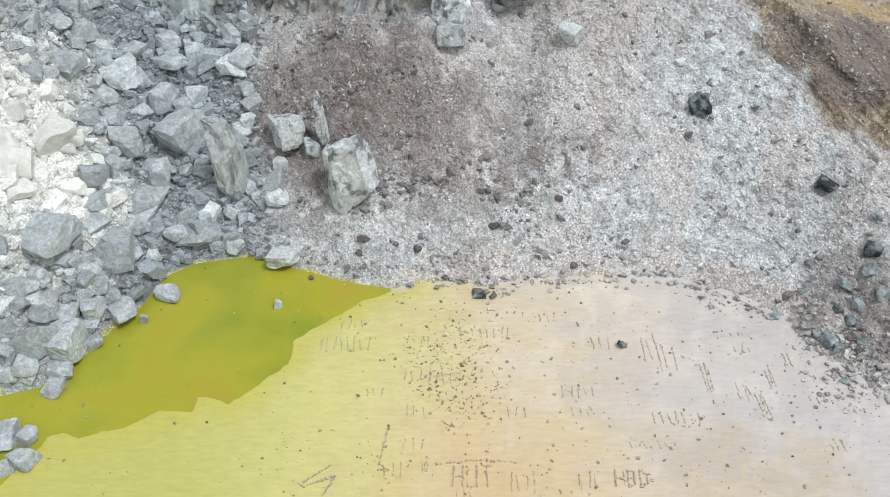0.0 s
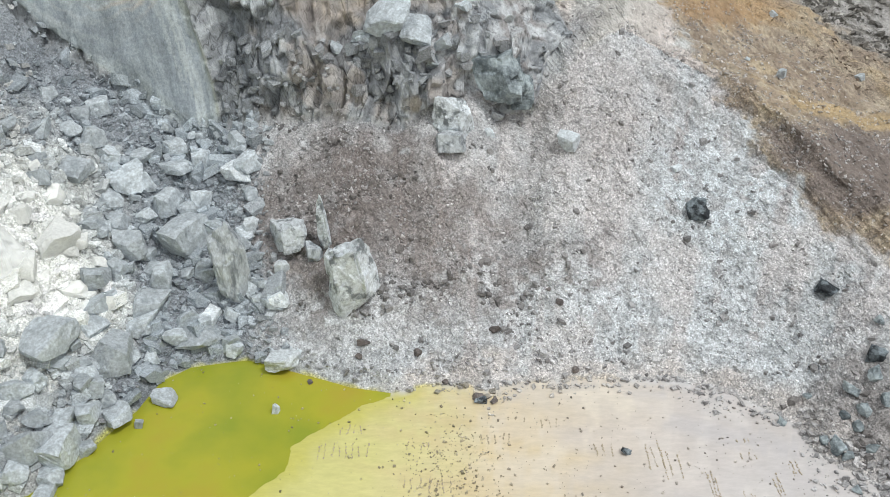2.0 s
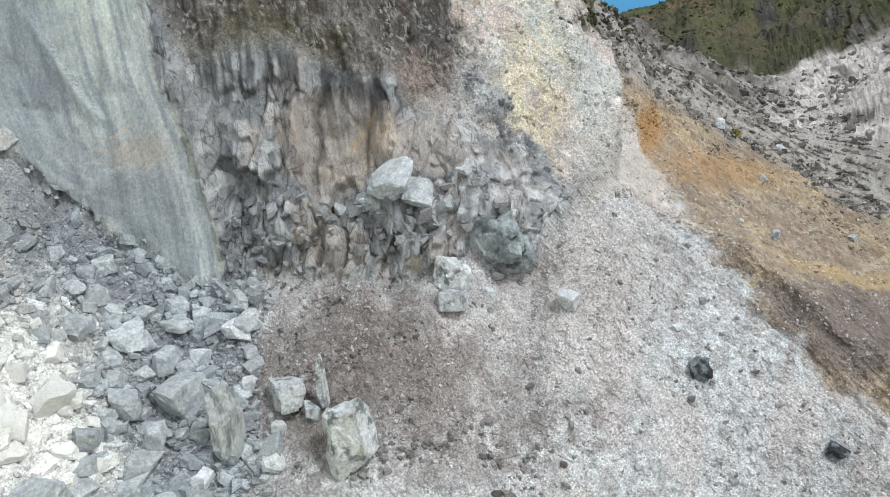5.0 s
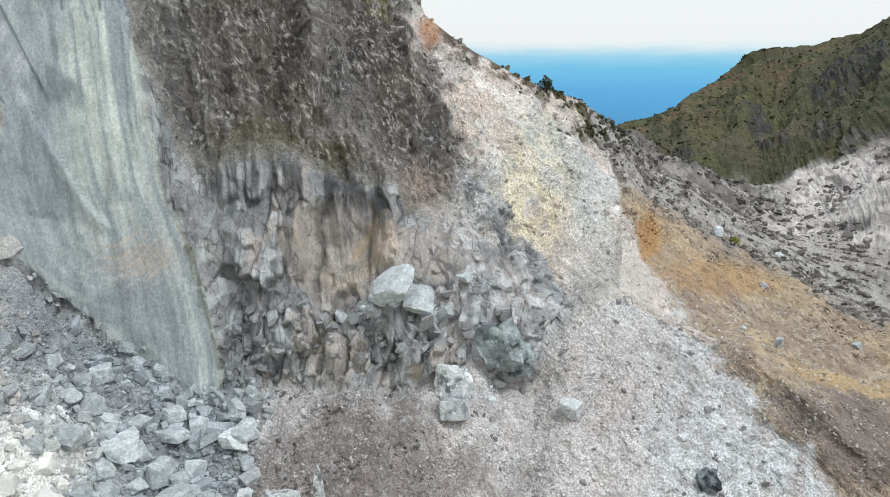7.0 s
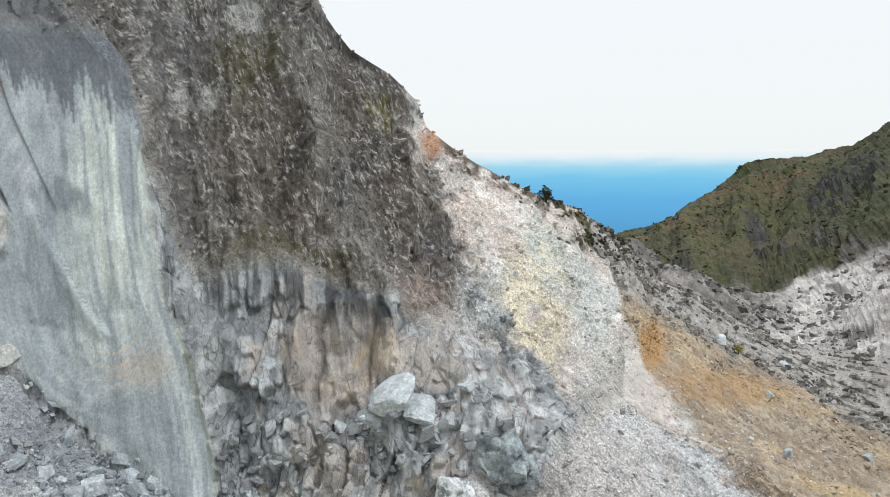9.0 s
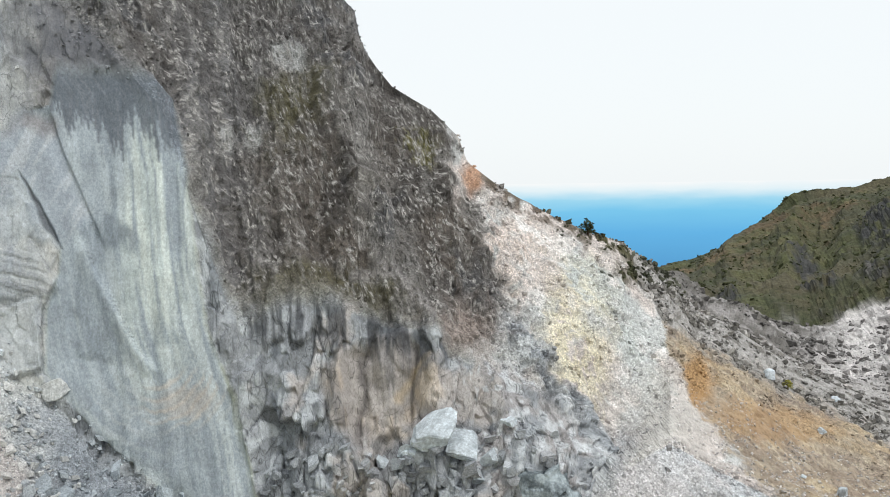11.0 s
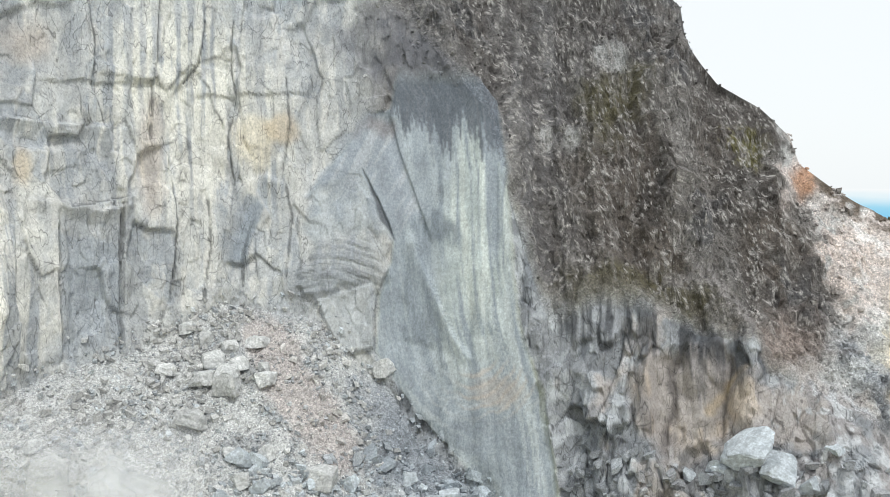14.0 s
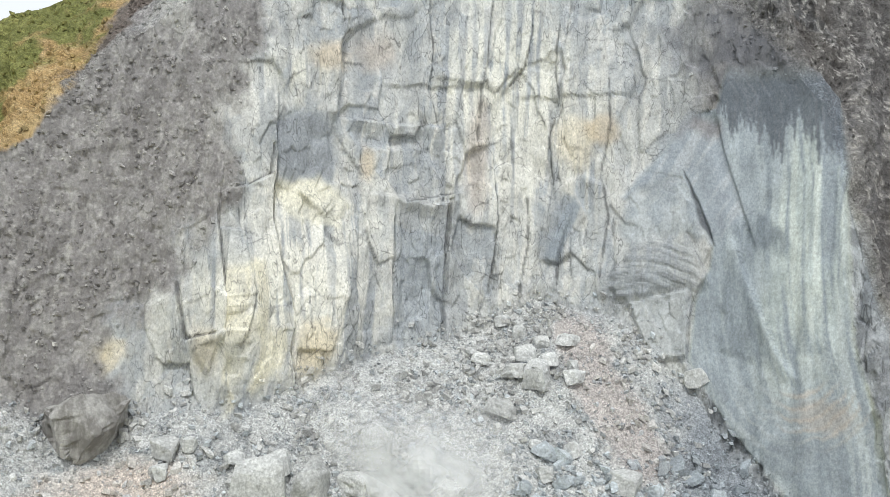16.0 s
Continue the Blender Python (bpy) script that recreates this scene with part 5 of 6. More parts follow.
SHORE_ROCKS = [
    (-26.7, 45.0, 4.9, 3.2), (-26.2, 39.0, 3.2, 2.8), (-24.7, 39.4, 3.1, 2.9), (-23.7, 42.3, 2.2, 2.4), (-22.3, 43.2, 2.7, 1.8), (-19.7, 45.4, 1.9, 1.2),
    (-23.2, 47.2, 3.5, 3.1), (-26.6, 37.5, 1.9, 1.5), (-27.5, 36.9, 1.5, 1.4), (-24.7, 38.1, 2.6, 1.5), (-24.7, 36.6, 1.9, 1.1), (-23.3, 40.3, 1.4, 1.4),
    (-24.8, 41.3, 2.0, 1.7), (-26.1, 40.5, 1.6, 1.9), (-27.7, 41.9, 2.6, 1.7), (-27.6, 40.8, 2.2, 1.3), (-26.8, 42.9, 1.8, 1.9), (-25.9, 44.5, 2.0, 1.3),
    (-24.3, 43.6, 1.8, 2.3), (-27.9, 39.0, 1.6, 2.0), (-26.1, 32.6, 2.3, 1.5), (-24.7, 32.5, 1.3, 1.5), (-24.4, 31.0, 1.7, 1.3), (-25.3, 30.4, 1.4, 1.3),
]
SCREE_ROCKS = [
    (-20.6, 57.6, 4.1, 3.1), (-22.2, 60.0, 2.5, 2.2), (-19.8, 60.8, 1.8, 2.4), (-18.4, 58.9, 2.3, 2.0), (-21.6, 53.9, 1.7, 2.8), (-22.0, 52.0, 2.9, 2.2),
    (-22.3, 50.6, 2.7, 1.3), (-24.0, 55.5, 2.5, 3.3), (-25.4, 51.5, 2.7, 2.3), (-25.1, 49.6, 2.1, 1.3), (-24.9, 48.3, 2.5, 1.6), (-18.4, 50.9, 3.9, 1.7),
    (-16.1, 50.6, 1.7, 1.9), (-19.5, 51.7, 2.0, 1.5), (-21.3, 48.4, 1.3, 1.1), (-25.4, 60.6, 3.3, 2.6), (-28.7, 58.7, 2.9, 2.3), (-22.4, 64.7, 2.0, 1.6),
    (-22.2, 63.0, 2.7, 1.4), (-20.3, 64.4, 2.0, 1.7), (-16.3, 63.2, 2.6, 2.4), (-26.9, 55.9, 2.3, 1.8),
]
UPPER_SCREE_ROCKS = [
    (-29.1, 48.9, 2.4, 2.4), (-27.9, 52.3, 3.5, 2.7), (-28.3, 62.9, 2.3, 2.0), (-26.3, 58.7, 2.1, 1.3), (-24.2, 60.9, 2.1, 1.7), (-29.9, 56.4, 1.9, 1.4),
    (-30.1, 52.6, 1.8, 1.4), (-27.0, 53.2, 2.0, 1.6), (-25.4, 57.2, 1.9, 1.6), (-24.5, 53.5, 1.6, 1.8), (-26.3, 49.8, 1.8, 1.3), (-24.4, 50.7, 1.5, 1.3),
    (-28.6, 47.3, 2.1, 1.5), (-23.6, 58.4, 1.6, 1.4), (-22.8, 55.8, 1.4, 1.3), (-24.7, 62.9, 2.0, 1.5), (-27.0, 62.0, 1.8, 1.5), (-18.7, 55.4, 1.6, 1.4),
    (-14.3, 53.4, 1.1, 1.0), (-19.9, 55.2, 1.4, 1.1),
]
PALE_ROCKS = [
    (-17.9, 52.5, 1.9, 1.3), (-15.5, 58.8, 1.8, 1.6), (-12.0, 49.2, 3.1, 1.6), (10.0, 63.0, 1.8, 1.9), (3.7, 65.3, 1.0, 0.9), (18.7, 61.8, 0.9, 0.8),
    (-17.0, 62.9, 2.6, 2.4), (-12.6, 55.2, 1.3, 1.3), (-12.7, 53.1, 1.6, 1.5),
]
FAN_ROCKS = [
    (-46.3, 58.2, 3.1, 3.2), (-48.2, 57.6, 2.2, 1.6), (-43.7, 60.1, 2.2, 1.7), (-50.2, 60.4, 1.8, 1.7), (-48.1, 61.0, 1.6, 1.6), (-46.4, 62.7, 2.1, 1.4),
    (-52.6, 60.6, 1.5, 1.3), (-48.7, 59.4, 2.1, 1.8), (-46.4, 60.2, 1.8, 1.6), (-36.9, 69.2, 2.1, 2.3), (-46.9, 54.6, 2.4, 2.1), (-40.2, 55.7, 1.3, 1.7),
    (-51.4, 56.7, 1.6, 1.4), (-52.7, 56.6, 1.5, 1.2), (-58.6, 29.8, 2.2, 1.8), (-57.3, 30.9, 1.2, 1.5), (-57.5, 28.6, 1.5, 1.4), (-35.6, 56.8, 2.8, 2.4),
    (-53.8, 44.8, 1.4, 1.5), (-43.0, 54.4, 1.2, 1.0), (-40.7, 52.8, 1.7, 1.6), (-44.4, 61.0, 1.5, 1.4),
]
STEAM_ROCKS = [
    (-53.3, 34.4, 4.2, 4.1), (-51.5, 38.0, 3.8, 3.7), (-50.7, 43.5, 2.9, 4.9), (-50.1, 41.2, 2.9, 2.4), (-53.8, 36.4, 2.0, 2.3), (-46.0, 47.3, 2.8, 1.9),
    (-55.8, 33.7, 1.4, 1.3),
]
LEDGE_ROCKS = [
    (-4.7, 68.3, 4.6, 2.8), (-2.4, 68.9, 3.5, 2.8), (-4.0, 69.4, 2.1, 1.3), (-7.2, 68.8, 1.6, 1.6), (-5.9, 69.2, 1.7, 1.2), (-6.6, 68.4, 1.5, 1.3),
    (-1.3, 68.2, 1.9, 2.4), (-0.2, 68.5, 1.7, 2.2), (-9.1, 69.3, 1.5, 1.2), (1.6, 69.6, 1.5, 1.0),
]
OCHRE_ROCKS = [
    (29.6, 71.8, 1.3, 1.1), (38.8, 76.0, 1.0, 0.8), (33.1, 85.2, 1.1, 0.8), (30.6, 93.9, 1.4, 1.5), (38.5, 95.5, 2.0, 0.8), (27.4, 74.5, 0.6, 0.4),
    (40.3, 90.9, 0.8, 0.7), (42.2, 187.0, 1.8, 1.8),
]
for x, y, w, h in SHORE_ROCKS:
    boulder(grey_meshes, x, y, w * 0.95, h * 0.95, "large angular grey boulder at the edge of the pool", "boulders along the pool")
for x, y, w, h in SCREE_ROCKS:
    boulder(grey_meshes, x, y, w, h, "angular grey boulder lying in the scree", "boulders in the scree")
for x, y, w, h in UPPER_SCREE_ROCKS:
    boulder(crust_meshes if x < -26 and y < 55 else grey_meshes, x, y, w, h, "light grey angular block among smaller scree stones", "boulders in the scree")
for x, y, w, h in PALE_ROCKS:
    boulder(pale_meshes, x, y, w, h, "bleached white rock resting on the gravel slope", "bleached rocks")
for x, y, w, h in FAN_ROCKS:
    boulder(brown_meshes, x, y, w, h, "pale grey block on the rubble fan below the cliff", "blocks on the rubble fan")
for x, y, w, h in STEAM_ROCKS:
    boulder(brown_meshes, x, y, w, h, "big smooth grey boulder beside the steaming vent", "boulders by the vent")
for x, y, w, h in LEDGE_ROCKS:
    boulder(grey_meshes, x, y, w * 0.95, h, "fallen light grey slab wedged on the cliff ledge", "slabs on the ledge", tall=0.62, lean=34)
for x, y, w, h in OCHRE_ROCKS:
    boulder(grey_meshes, x, y, w * 0.9, h, "small pale rock on the ochre slope", "rocks on the ochre slope")

boulder([rock_mesh(201, mat_streak, 5, 12, 0.09, 0.15)], -16.3, 54.2, 3.0, 7.2, "tall fluted grey rock column leaning in the scree", tall=1.0, spin=20, lean=6, sink=0.10)
boulder([rock_mesh(204, mat_mottled, 5, 16, 0.06)], -12.15, 57.1, 3.4, 3.7, "rounded whitish boulder with a dark hollow", lean=35)
boulder([rock_mesh(202, mat_mottled, 4, 10, 0.12, 0.5)], -9.4, 56.6, 1.4, 5.6, "thin upright rock spire on the gravel", tall=1.0, lean=8, sink=0.1)
boulder(streak_meshes, -10.1, 55.8, 1.3, 2.1, "jagged dark grey rock beside the spire")
boulder([rock_mesh(203, mat_mottled, 5, 14, 0.10, 0.35)], -7.3, 52.6, 4.6, 6.2, "big streaked grey rock tooth in the gravel", tall=1.0, lean=8, sink=0.14)
boulder(dark_meshes, -8.0, 55.3, 2.1, 1.6, "dark cracked rock behind the rock tooth")
boulder([rock_mesh(205, mat_mottled, 5, 14, 0.07, 0.15)], 0.7, 65.0, 3.6, 4.0, "large grey boulder with black mottling below the cliff", lean=6)
boulder(mottled_meshes, 0.4, 63.4, 2.8, 2.2, "flat grey boulder leaning under a larger one", lean=10)
boulder(dark_meshes, 19.8, 58.6, 2.3, 2.0, "black and grey boulder alone on the pale slope")
boulder(dark_meshes, 27.5, 51.0, 1.7, 1.5, "dark greenish boulder half sunk in gravel")
boulder(dark_meshes, 29.1, 45.1, 1.6, 1.3, "dark slabby rock at the edge of the floor")
boulder(dark_meshes, 2.5, 45.3, 1.1, 0.7, "small dark rock on the mud by the shore")
boulder(dark_meshes, 11.7, 40.3, 0.65, 0.5, "small dark stone lying on the mud")
boulder([rock_mesh(197, mat_knob, 5, 10, 0.09)], 4.6, 67.6, 4.6, 4.8, "massive dark grey rock knob at the cliff foot", tall=1.0, lean=8, sink=0.3)
boulder([rock_mesh(198, mat_knob, 4, 8, 0.09)], 6.3, 67.6, 2.8, 3.0, "dark jagged rock beside the rock knob", tall=1.0, lean=10)
boulder([rock_mesh(196, mat_brown, 5, 9, 0.10)], -64.2, 25.9, 7.0, 5.6, "huge weathered brown-grey boulder at the foot of the cliff", tall=0.95, lean=10, sink=0.34)
boulder(grey_meshes, -11.7, 44.2, 0.6, 1.0, "small upright stone standing in the green pool", tall=1.0)
boulder(grey_meshes, -20.7, 42.8, 0.6, 0.8, "small grey stone standing in the green pool", tall=1.0)

# dark blocks where the slope meets the floor, by bearing, height and width
for a, e, w in [(-31.9, -36.1, 1.3), (-33.2, -36.9, 1.0), (-32.1, -37.8, 0.9), (-32.2, -39.8, 1.2), (-31.3, -39.6, 0.8), (-33.1, -34.9, 1.1), (-33.1, -40.1, 0.8),
                (-33.2, -38.0, 1.0), (-34.4, -36.1, 1.1), (-34.5, -39.0, 0.9), (-29.2, -37.3, 0.6), (-27.9, -39.4, 0.7), (-32.3, -31.8, 0.8), (-34.5, -41.7, 0.7)]:
    x, y, _ = plan_at(a, e)
    boulder(knob_meshes, x, y, w, w * 0.8, "blue-grey block in the rubble at the edge of the floor", "blocks at the edge of the floor", lean=25)
for a, e, w in [(6.9, -37.5, 0.8), (7.4, -38.2, 0.6), (2.4, -38.2, 0.7), (0.0, -40.2, 0.5), (-2.8, -41.2, 0.9), (-4.3, -41.4, 0.6), (-9.3, -34.7, 0.7), (-4.1, -36.7, 0.8),
                (-8.3, -33.8, 0.5), (-11.1, -38.9, 0.6), (11.7, -39.6, 0.5)]:
    x, y, _ = plan_at(a, e)
    boulder(lump_meshes, x, y, w, w * 0.7, "dark brown-grey lump of rock on the pale gravel", "dark lumps on the gravel", lean=25)
# ---- scattered stones, too many to count ----
du2, dv2 = np.gradient(moved.reshape(NR, NC, 3), axis=1), np.gradient(moved.reshape(NR, NC, 3), axis=0)
cell = np.cross(du2, dv2).reshape(-1, 3)
AREA = np.linalg.norm(cell, axis=1)
OUT = cell / (AREA[:, None] + 1e-9)
OUT *= np.where((OUT * NRM.reshape(-1, 3)).sum(1, keepdims=True) < 0, -1, 1)
bleach = on_talus * patch(30.5, -28.5, 6.0, 6.0, 0.6, 0.5)  # crusted white round the vents
in_view = (az > -44) & (az < 76)


def strew(name, count, density, small, large, power, mat, label, category, seed, sub=1, tone=(0.75, 1.2), own=None, mix=0.5, flatness=0.75, stray=0.06):
    """Stones strewn over the land by a density; sizes from small to large metres, the more small ones the higher the power."""
    rng = np.random.default_rng(seed)
    w = np.clip(density, 0, None) * AREA * in_view
    pick = rng.choice(len(w), count, p=w / w.sum())
    size = small * (large / small) ** (rng.random(count) ** power)
    shapes = [rock_shape(seed * 20 + k, sub, 6, 0.03) for k in range(8)]
    verts, faces, cols, base = [], [], [], 0
    kind = rng.integers(0, 8, count)
    for k, (v, tri) in enumerate(shapes):
        mine = pick[kind == k]
        if not len(mine):
            continue
        s = size[kind == k][:, None] * rng.uniform(0.7, 1.3, (len(mine), 3)) * (1, 1, flatness)
        a = rng.uniform(0, 6.283, len(mine))
        c, si = np.cos(a), np.sin(a)
        p = v[None] * s[:, None, :]
        tip = rng.uniform(-0.5, 0.5, (len(mine), 2))
        p[..., 2] += p[..., 0] * tip[:, :1] + p[..., 1] * tip[:, 1:]
        q = np.stack([p[..., 0] * c[:, None] - p[..., 1] * si[:, None], p[..., 0] * si[:, None] + p[..., 1] * c[:, None], p[..., 2]], -1)
        jit = rng.normal(0, stray, (len(mine), 1, 3)) * (1, 1, 0)
        q = q + moved[mine][:, None] + jit + OUT[mine][:, None] * (0.22 * s[:, None, 2:])
        verts.append(q.reshape(-1, 3))
        faces.append((tri[None] + (base + np.arange(len(mine))[:, None, None] * len(v))).reshape(-1, 3))
        base += q.shape[0] * q.shape[1]
        col = COL[mine]
        if own is not None:
            col = col * (1 - mix) + np.array(srgb(*own)) * mix
        col = col * (1 - bleach[mine][:, None]) + np.array(srgb(248, 249, 246)) * bleach[mine][:, None]
        col = col * rng.uniform(*tone, (len(mine), 1))
        cols.append(np.repeat(col, len(v), 0))
    verts, faces, cols = np.concatenate(verts), np.concatenate(faces), np.concatenate(cols)
    me = bpy.data.meshes.new(name)
    me.vertices.add(len(verts))
    me.vertices.foreach_set("co", verts.astype(np.float32).ravel())
    me.loops.add(faces.size)
    me.loops.foreach_set("vertex_index", faces.astype(np.int32).ravel())
    me.polygons.add(len(faces))
    me.polygons.foreach_set("loop_start", np.arange(0, faces.size, 3, dtype=np.int32))
    me.polygons.foreach_set("loop_total", np.full(len(faces), 3, dtype=np.int32))
    me.update(calc_edges=True)
    me.shade_flat()
    c = me.color_attributes.new("mineral", "FLOAT_COLOR", "POINT")
    c.data.foreach_set("color", np.concatenate([np.clip(cols, 0, 0.9), np.ones((len(cols), 1))], 1).astype(np.float32).ravel())
    me.materials.append(mat)
    return tagged(new(name, me), label, category, kind="stuff")


left = on_talus * smoothstep(12, 16, az + n_a)
block_field = left * smoothstep(-17, -22, el + 2 * n_a) * smoothstep(42, 36, az)
fan = left * (0.35 + smoothstep(0.0, 0.5, n_b))
big_blocks = np.random.default_rng(77)
odds = block_field * (0.4 + smoothstep(-0.2, 0.5, n_b)) * AREA * in_view
for i in big_blocks.choice(len(odds), 110, p=odds / odds.sum()):
    big = 0.9 + 1.1 * big_blocks.random() ** 2
    boulder(crust_meshes if bleach[i] > 0.4 else grey_meshes, flat[i, 0], flat[i, 1], big, big * 0.85, "grey angular block of a fresh rockfall", "blocks of the rockfall", lean=30)
strew("scree_blocks", 900, block_field * (0.2 + smoothstep(-0.1, 0.5, n_b)), 0.4, 1.6, 2.0, mat_stone, "angular grey blocks of a fresh rockfall", "scree", 31, sub=2, tone=(0.75, 1.15), own=(176, 185, 192), mix=0.65)
strew("scree_stones", 9000, block_field + 0.22 * fan, 0.15, 0.6, 1.8, mat_stone, "light grey angular scree stones", "scree", 32, sub=1, tone=(0.65, 1.2), own=(176, 184, 190), mix=0.55)
strew("scree_fines", 12000, left * (0.4 + smoothstep(-0.3, 0.4, n_c)), 0.07, 0.26, 1.8, mat_stone, "fine light grey gravel between the blocks", "gravel", 46, sub=0, tone=(0.6, 1.25), own=(178, 184, 188), mix=0.55)
strew("rubble_fan_stones", 2600, fan * smoothstep(-23, -19, el) * smoothstep(26, 30, az) * (0.3 + smoothstep(0, 0.5, n_a)), 0.18, 0.8, 2.2, mat_stone, "pale rubble on the fan below the cliff", "rubble", 33, tone=(0.75, 1.15), own=(200, 199, 196), mix=0.55)
slope_gravel = on_talus * smoothstep(16, 12, az) + no_wall * (s_ > 1.98) * (s_ < 3.0)
strew("slope_stones", 23000, slope_gravel * (0.25 + smoothstep(-0.3, 0.6, n_b + fall)), 0.06, 0.26, 2.6, mat_stone, "small brown and grey stones strewn over gravel", "gravel", 34, sub=0, tone=(0.65, 1.35), own=(200, 199, 200), mix=0.5)
strew("dark_clods", 800, on_talus * smoothstep(14, 11, az) * smoothstep(0.1, 0.6, n_b - 0.3 * n_a) * (patch(3, -35, 10, 2.5) + patch(9, -27, 5, 5) + 1.5 * patch(-37, -38, 5, 4.5) + 0.15), 0.15, 0.6, 2.0, mat_stone, "dark grey lumps of weathered rock", "rubble", 35, tone=(0.6, 1.2), own=(116, 112, 110), mix=0.7)
strew("shore_rubble", 2600, gravel_edge * 0.6 + on_talus * smoothstep(1.12, 1.0, s_) * (0.3 + 2.5 * patch(-34, -40.5, 4, 2.5) + patch(12, -38.5, 14, 1.0)), 0.06, 0.5, 2.4, mat_stone, "grey rubble along the edge of the crater floor", "rubble", 36, tone=(0.6, 1.2), own=(172, 172, 174), mix=0.6, stray=0.15)
strew("wall_rubble", 11000, loose * (1 - grassy) * (0.3 + smoothstep(0, 0.5, n_b)), 0.09, 0.42, 2.0, mat_stone, "grey rubble clinging to the broken cliff", "rubble", 37, sub=0, tone=(0.75, 1.5))
strew("cliff_blocks", 170, rocky * (1 - tawny) * smoothstep(-15, -17, el) * smoothstep(17, 15, az) * (0.15 + patch(2, -18, 5, 2.5) + patch(11, -19, 5, 2)), 0.4, 1.3, 1.8, mat_stone, "loose angular blocks in the cliff face", "rock blocks", 38, sub=2, tone=(0.7, 1.2), own=(150, 154, 158), mix=0.6)
strew("upper_slope_stones", 10000, dark * (0.2 + smoothstep(-0.1, 0.5, trail + 0.5 * n_c)), 0.06, 0.25, 2.0, mat_stone, "grey stones on the steep dark slope", "gravel", 39, sub=0, tone=(0.55, 1.1), flatness=0.9)
strew("shoulder_stones", 6500, np.maximum(stony * (s_ < 4.2), 0.15 * rim) * (0.1 + smoothstep(0.0, 0.6, n_b + 0.4 * n_a)), 0.08, 0.80, 3.2, mat_stone, "dark rubble on the stony shoulder", "rubble", 40, sub=1, tone=(0.5, 1.5), own=(116, 112, 106), mix=0.45)
strew("valley_rocks", 3600, on_far * (s_ < 5.0) * smoothstep(-11, -13, az) * (0.03 + smoothstep(0.2, 0.7, n_a + 0.3 * n_b) + 1.6 * (patch(-20.8, -10, 2, 0.5) + patch(-24.2, -10.8, 2, 0.6) + patch(-25.8, -12, 1.5, 0.6) + patch(-25.5, -8.6, 1.5, 0.4))), 0.10, 1.0, 3.2, mat_stone, "dark boulders strewn over the pale valley floor", "rocks", 41, sub=1, tone=(0.5, 1.3), own=(98, 95, 93), mix=0.65)
strew("open_slope_stones", 4000, on_upper * smoothstep(-0.2, -0.8, az - dark_edge(el)) * (0.2 + smoothstep(-0.2, 0.4, n_b)), 0.12, 0.5, 2.4, mat_stone, "small stones on the bleached slope", "gravel", 42, sub=0, tone=(0.6, 1.2))
strew("hill_scrub", 2600, hilly * (s_ < 6.02) * smoothstep(-10, -12, az) * (0.2 + smoothstep(-0.1, 0.5, n_a - 0.5 * n_b)), 0.3, 1.1, 2.0, mat_stone, "low dark green scrub on the far hill", "scrub", 43, sub=1, tone=(0.6, 1.2), own=(72, 78, 50), mix=0.6, flatness=0.7)
strew("ridge_scrub", 420, np.maximum(rim, on_upper * patch(-10.5, -5.4, 2.4, 0.8, 0.4, 0.5)) * smoothstep(-3, -7, az) * (0.2 + smoothstep(0, 0.4, n_c)), 0.18, 0.6, 2.0, mat_stone, "low dark green scrub along the ridge", "scrub", 47, sub=1, tone=(0.6, 1.2), own=(60, 64, 42), mix=0.8, flatness=0.8)
strew("dry_grass", 2600, grassy * (0.3 + smoothstep(-0.2, 0.4, n_c)), 0.12, 0.45, 2.0, mat_stone, "tufts of dry and green grass on the upper slope", "grass", 48, sub=0, tone=(0.7, 1.3), own=(132, 124, 78), mix=0.35, flatness=0.9)
floor_here = (s_ < 0.99) & (R.ravel() > 26)
strew("floor_pebbles", 2200, floor_here * (0.5 * gravel_edge + 0.12 + smoothstep(0.2, 0.6, n_b) * 0.5 + 2.5 * patch(-1.5, -47, 4, 3.0, 0.6, 0.8)) * (0.4 + smoothstep(-14, 0, flat[:, 0])), 0.05, 0.2, 2.2, mat_stone, "pebbles scattered over the dried mud", "pebbles", 44, sub=0, tone=(0.45, 1.2), own=(170, 162, 150), mix=0.5, stray=0.6)

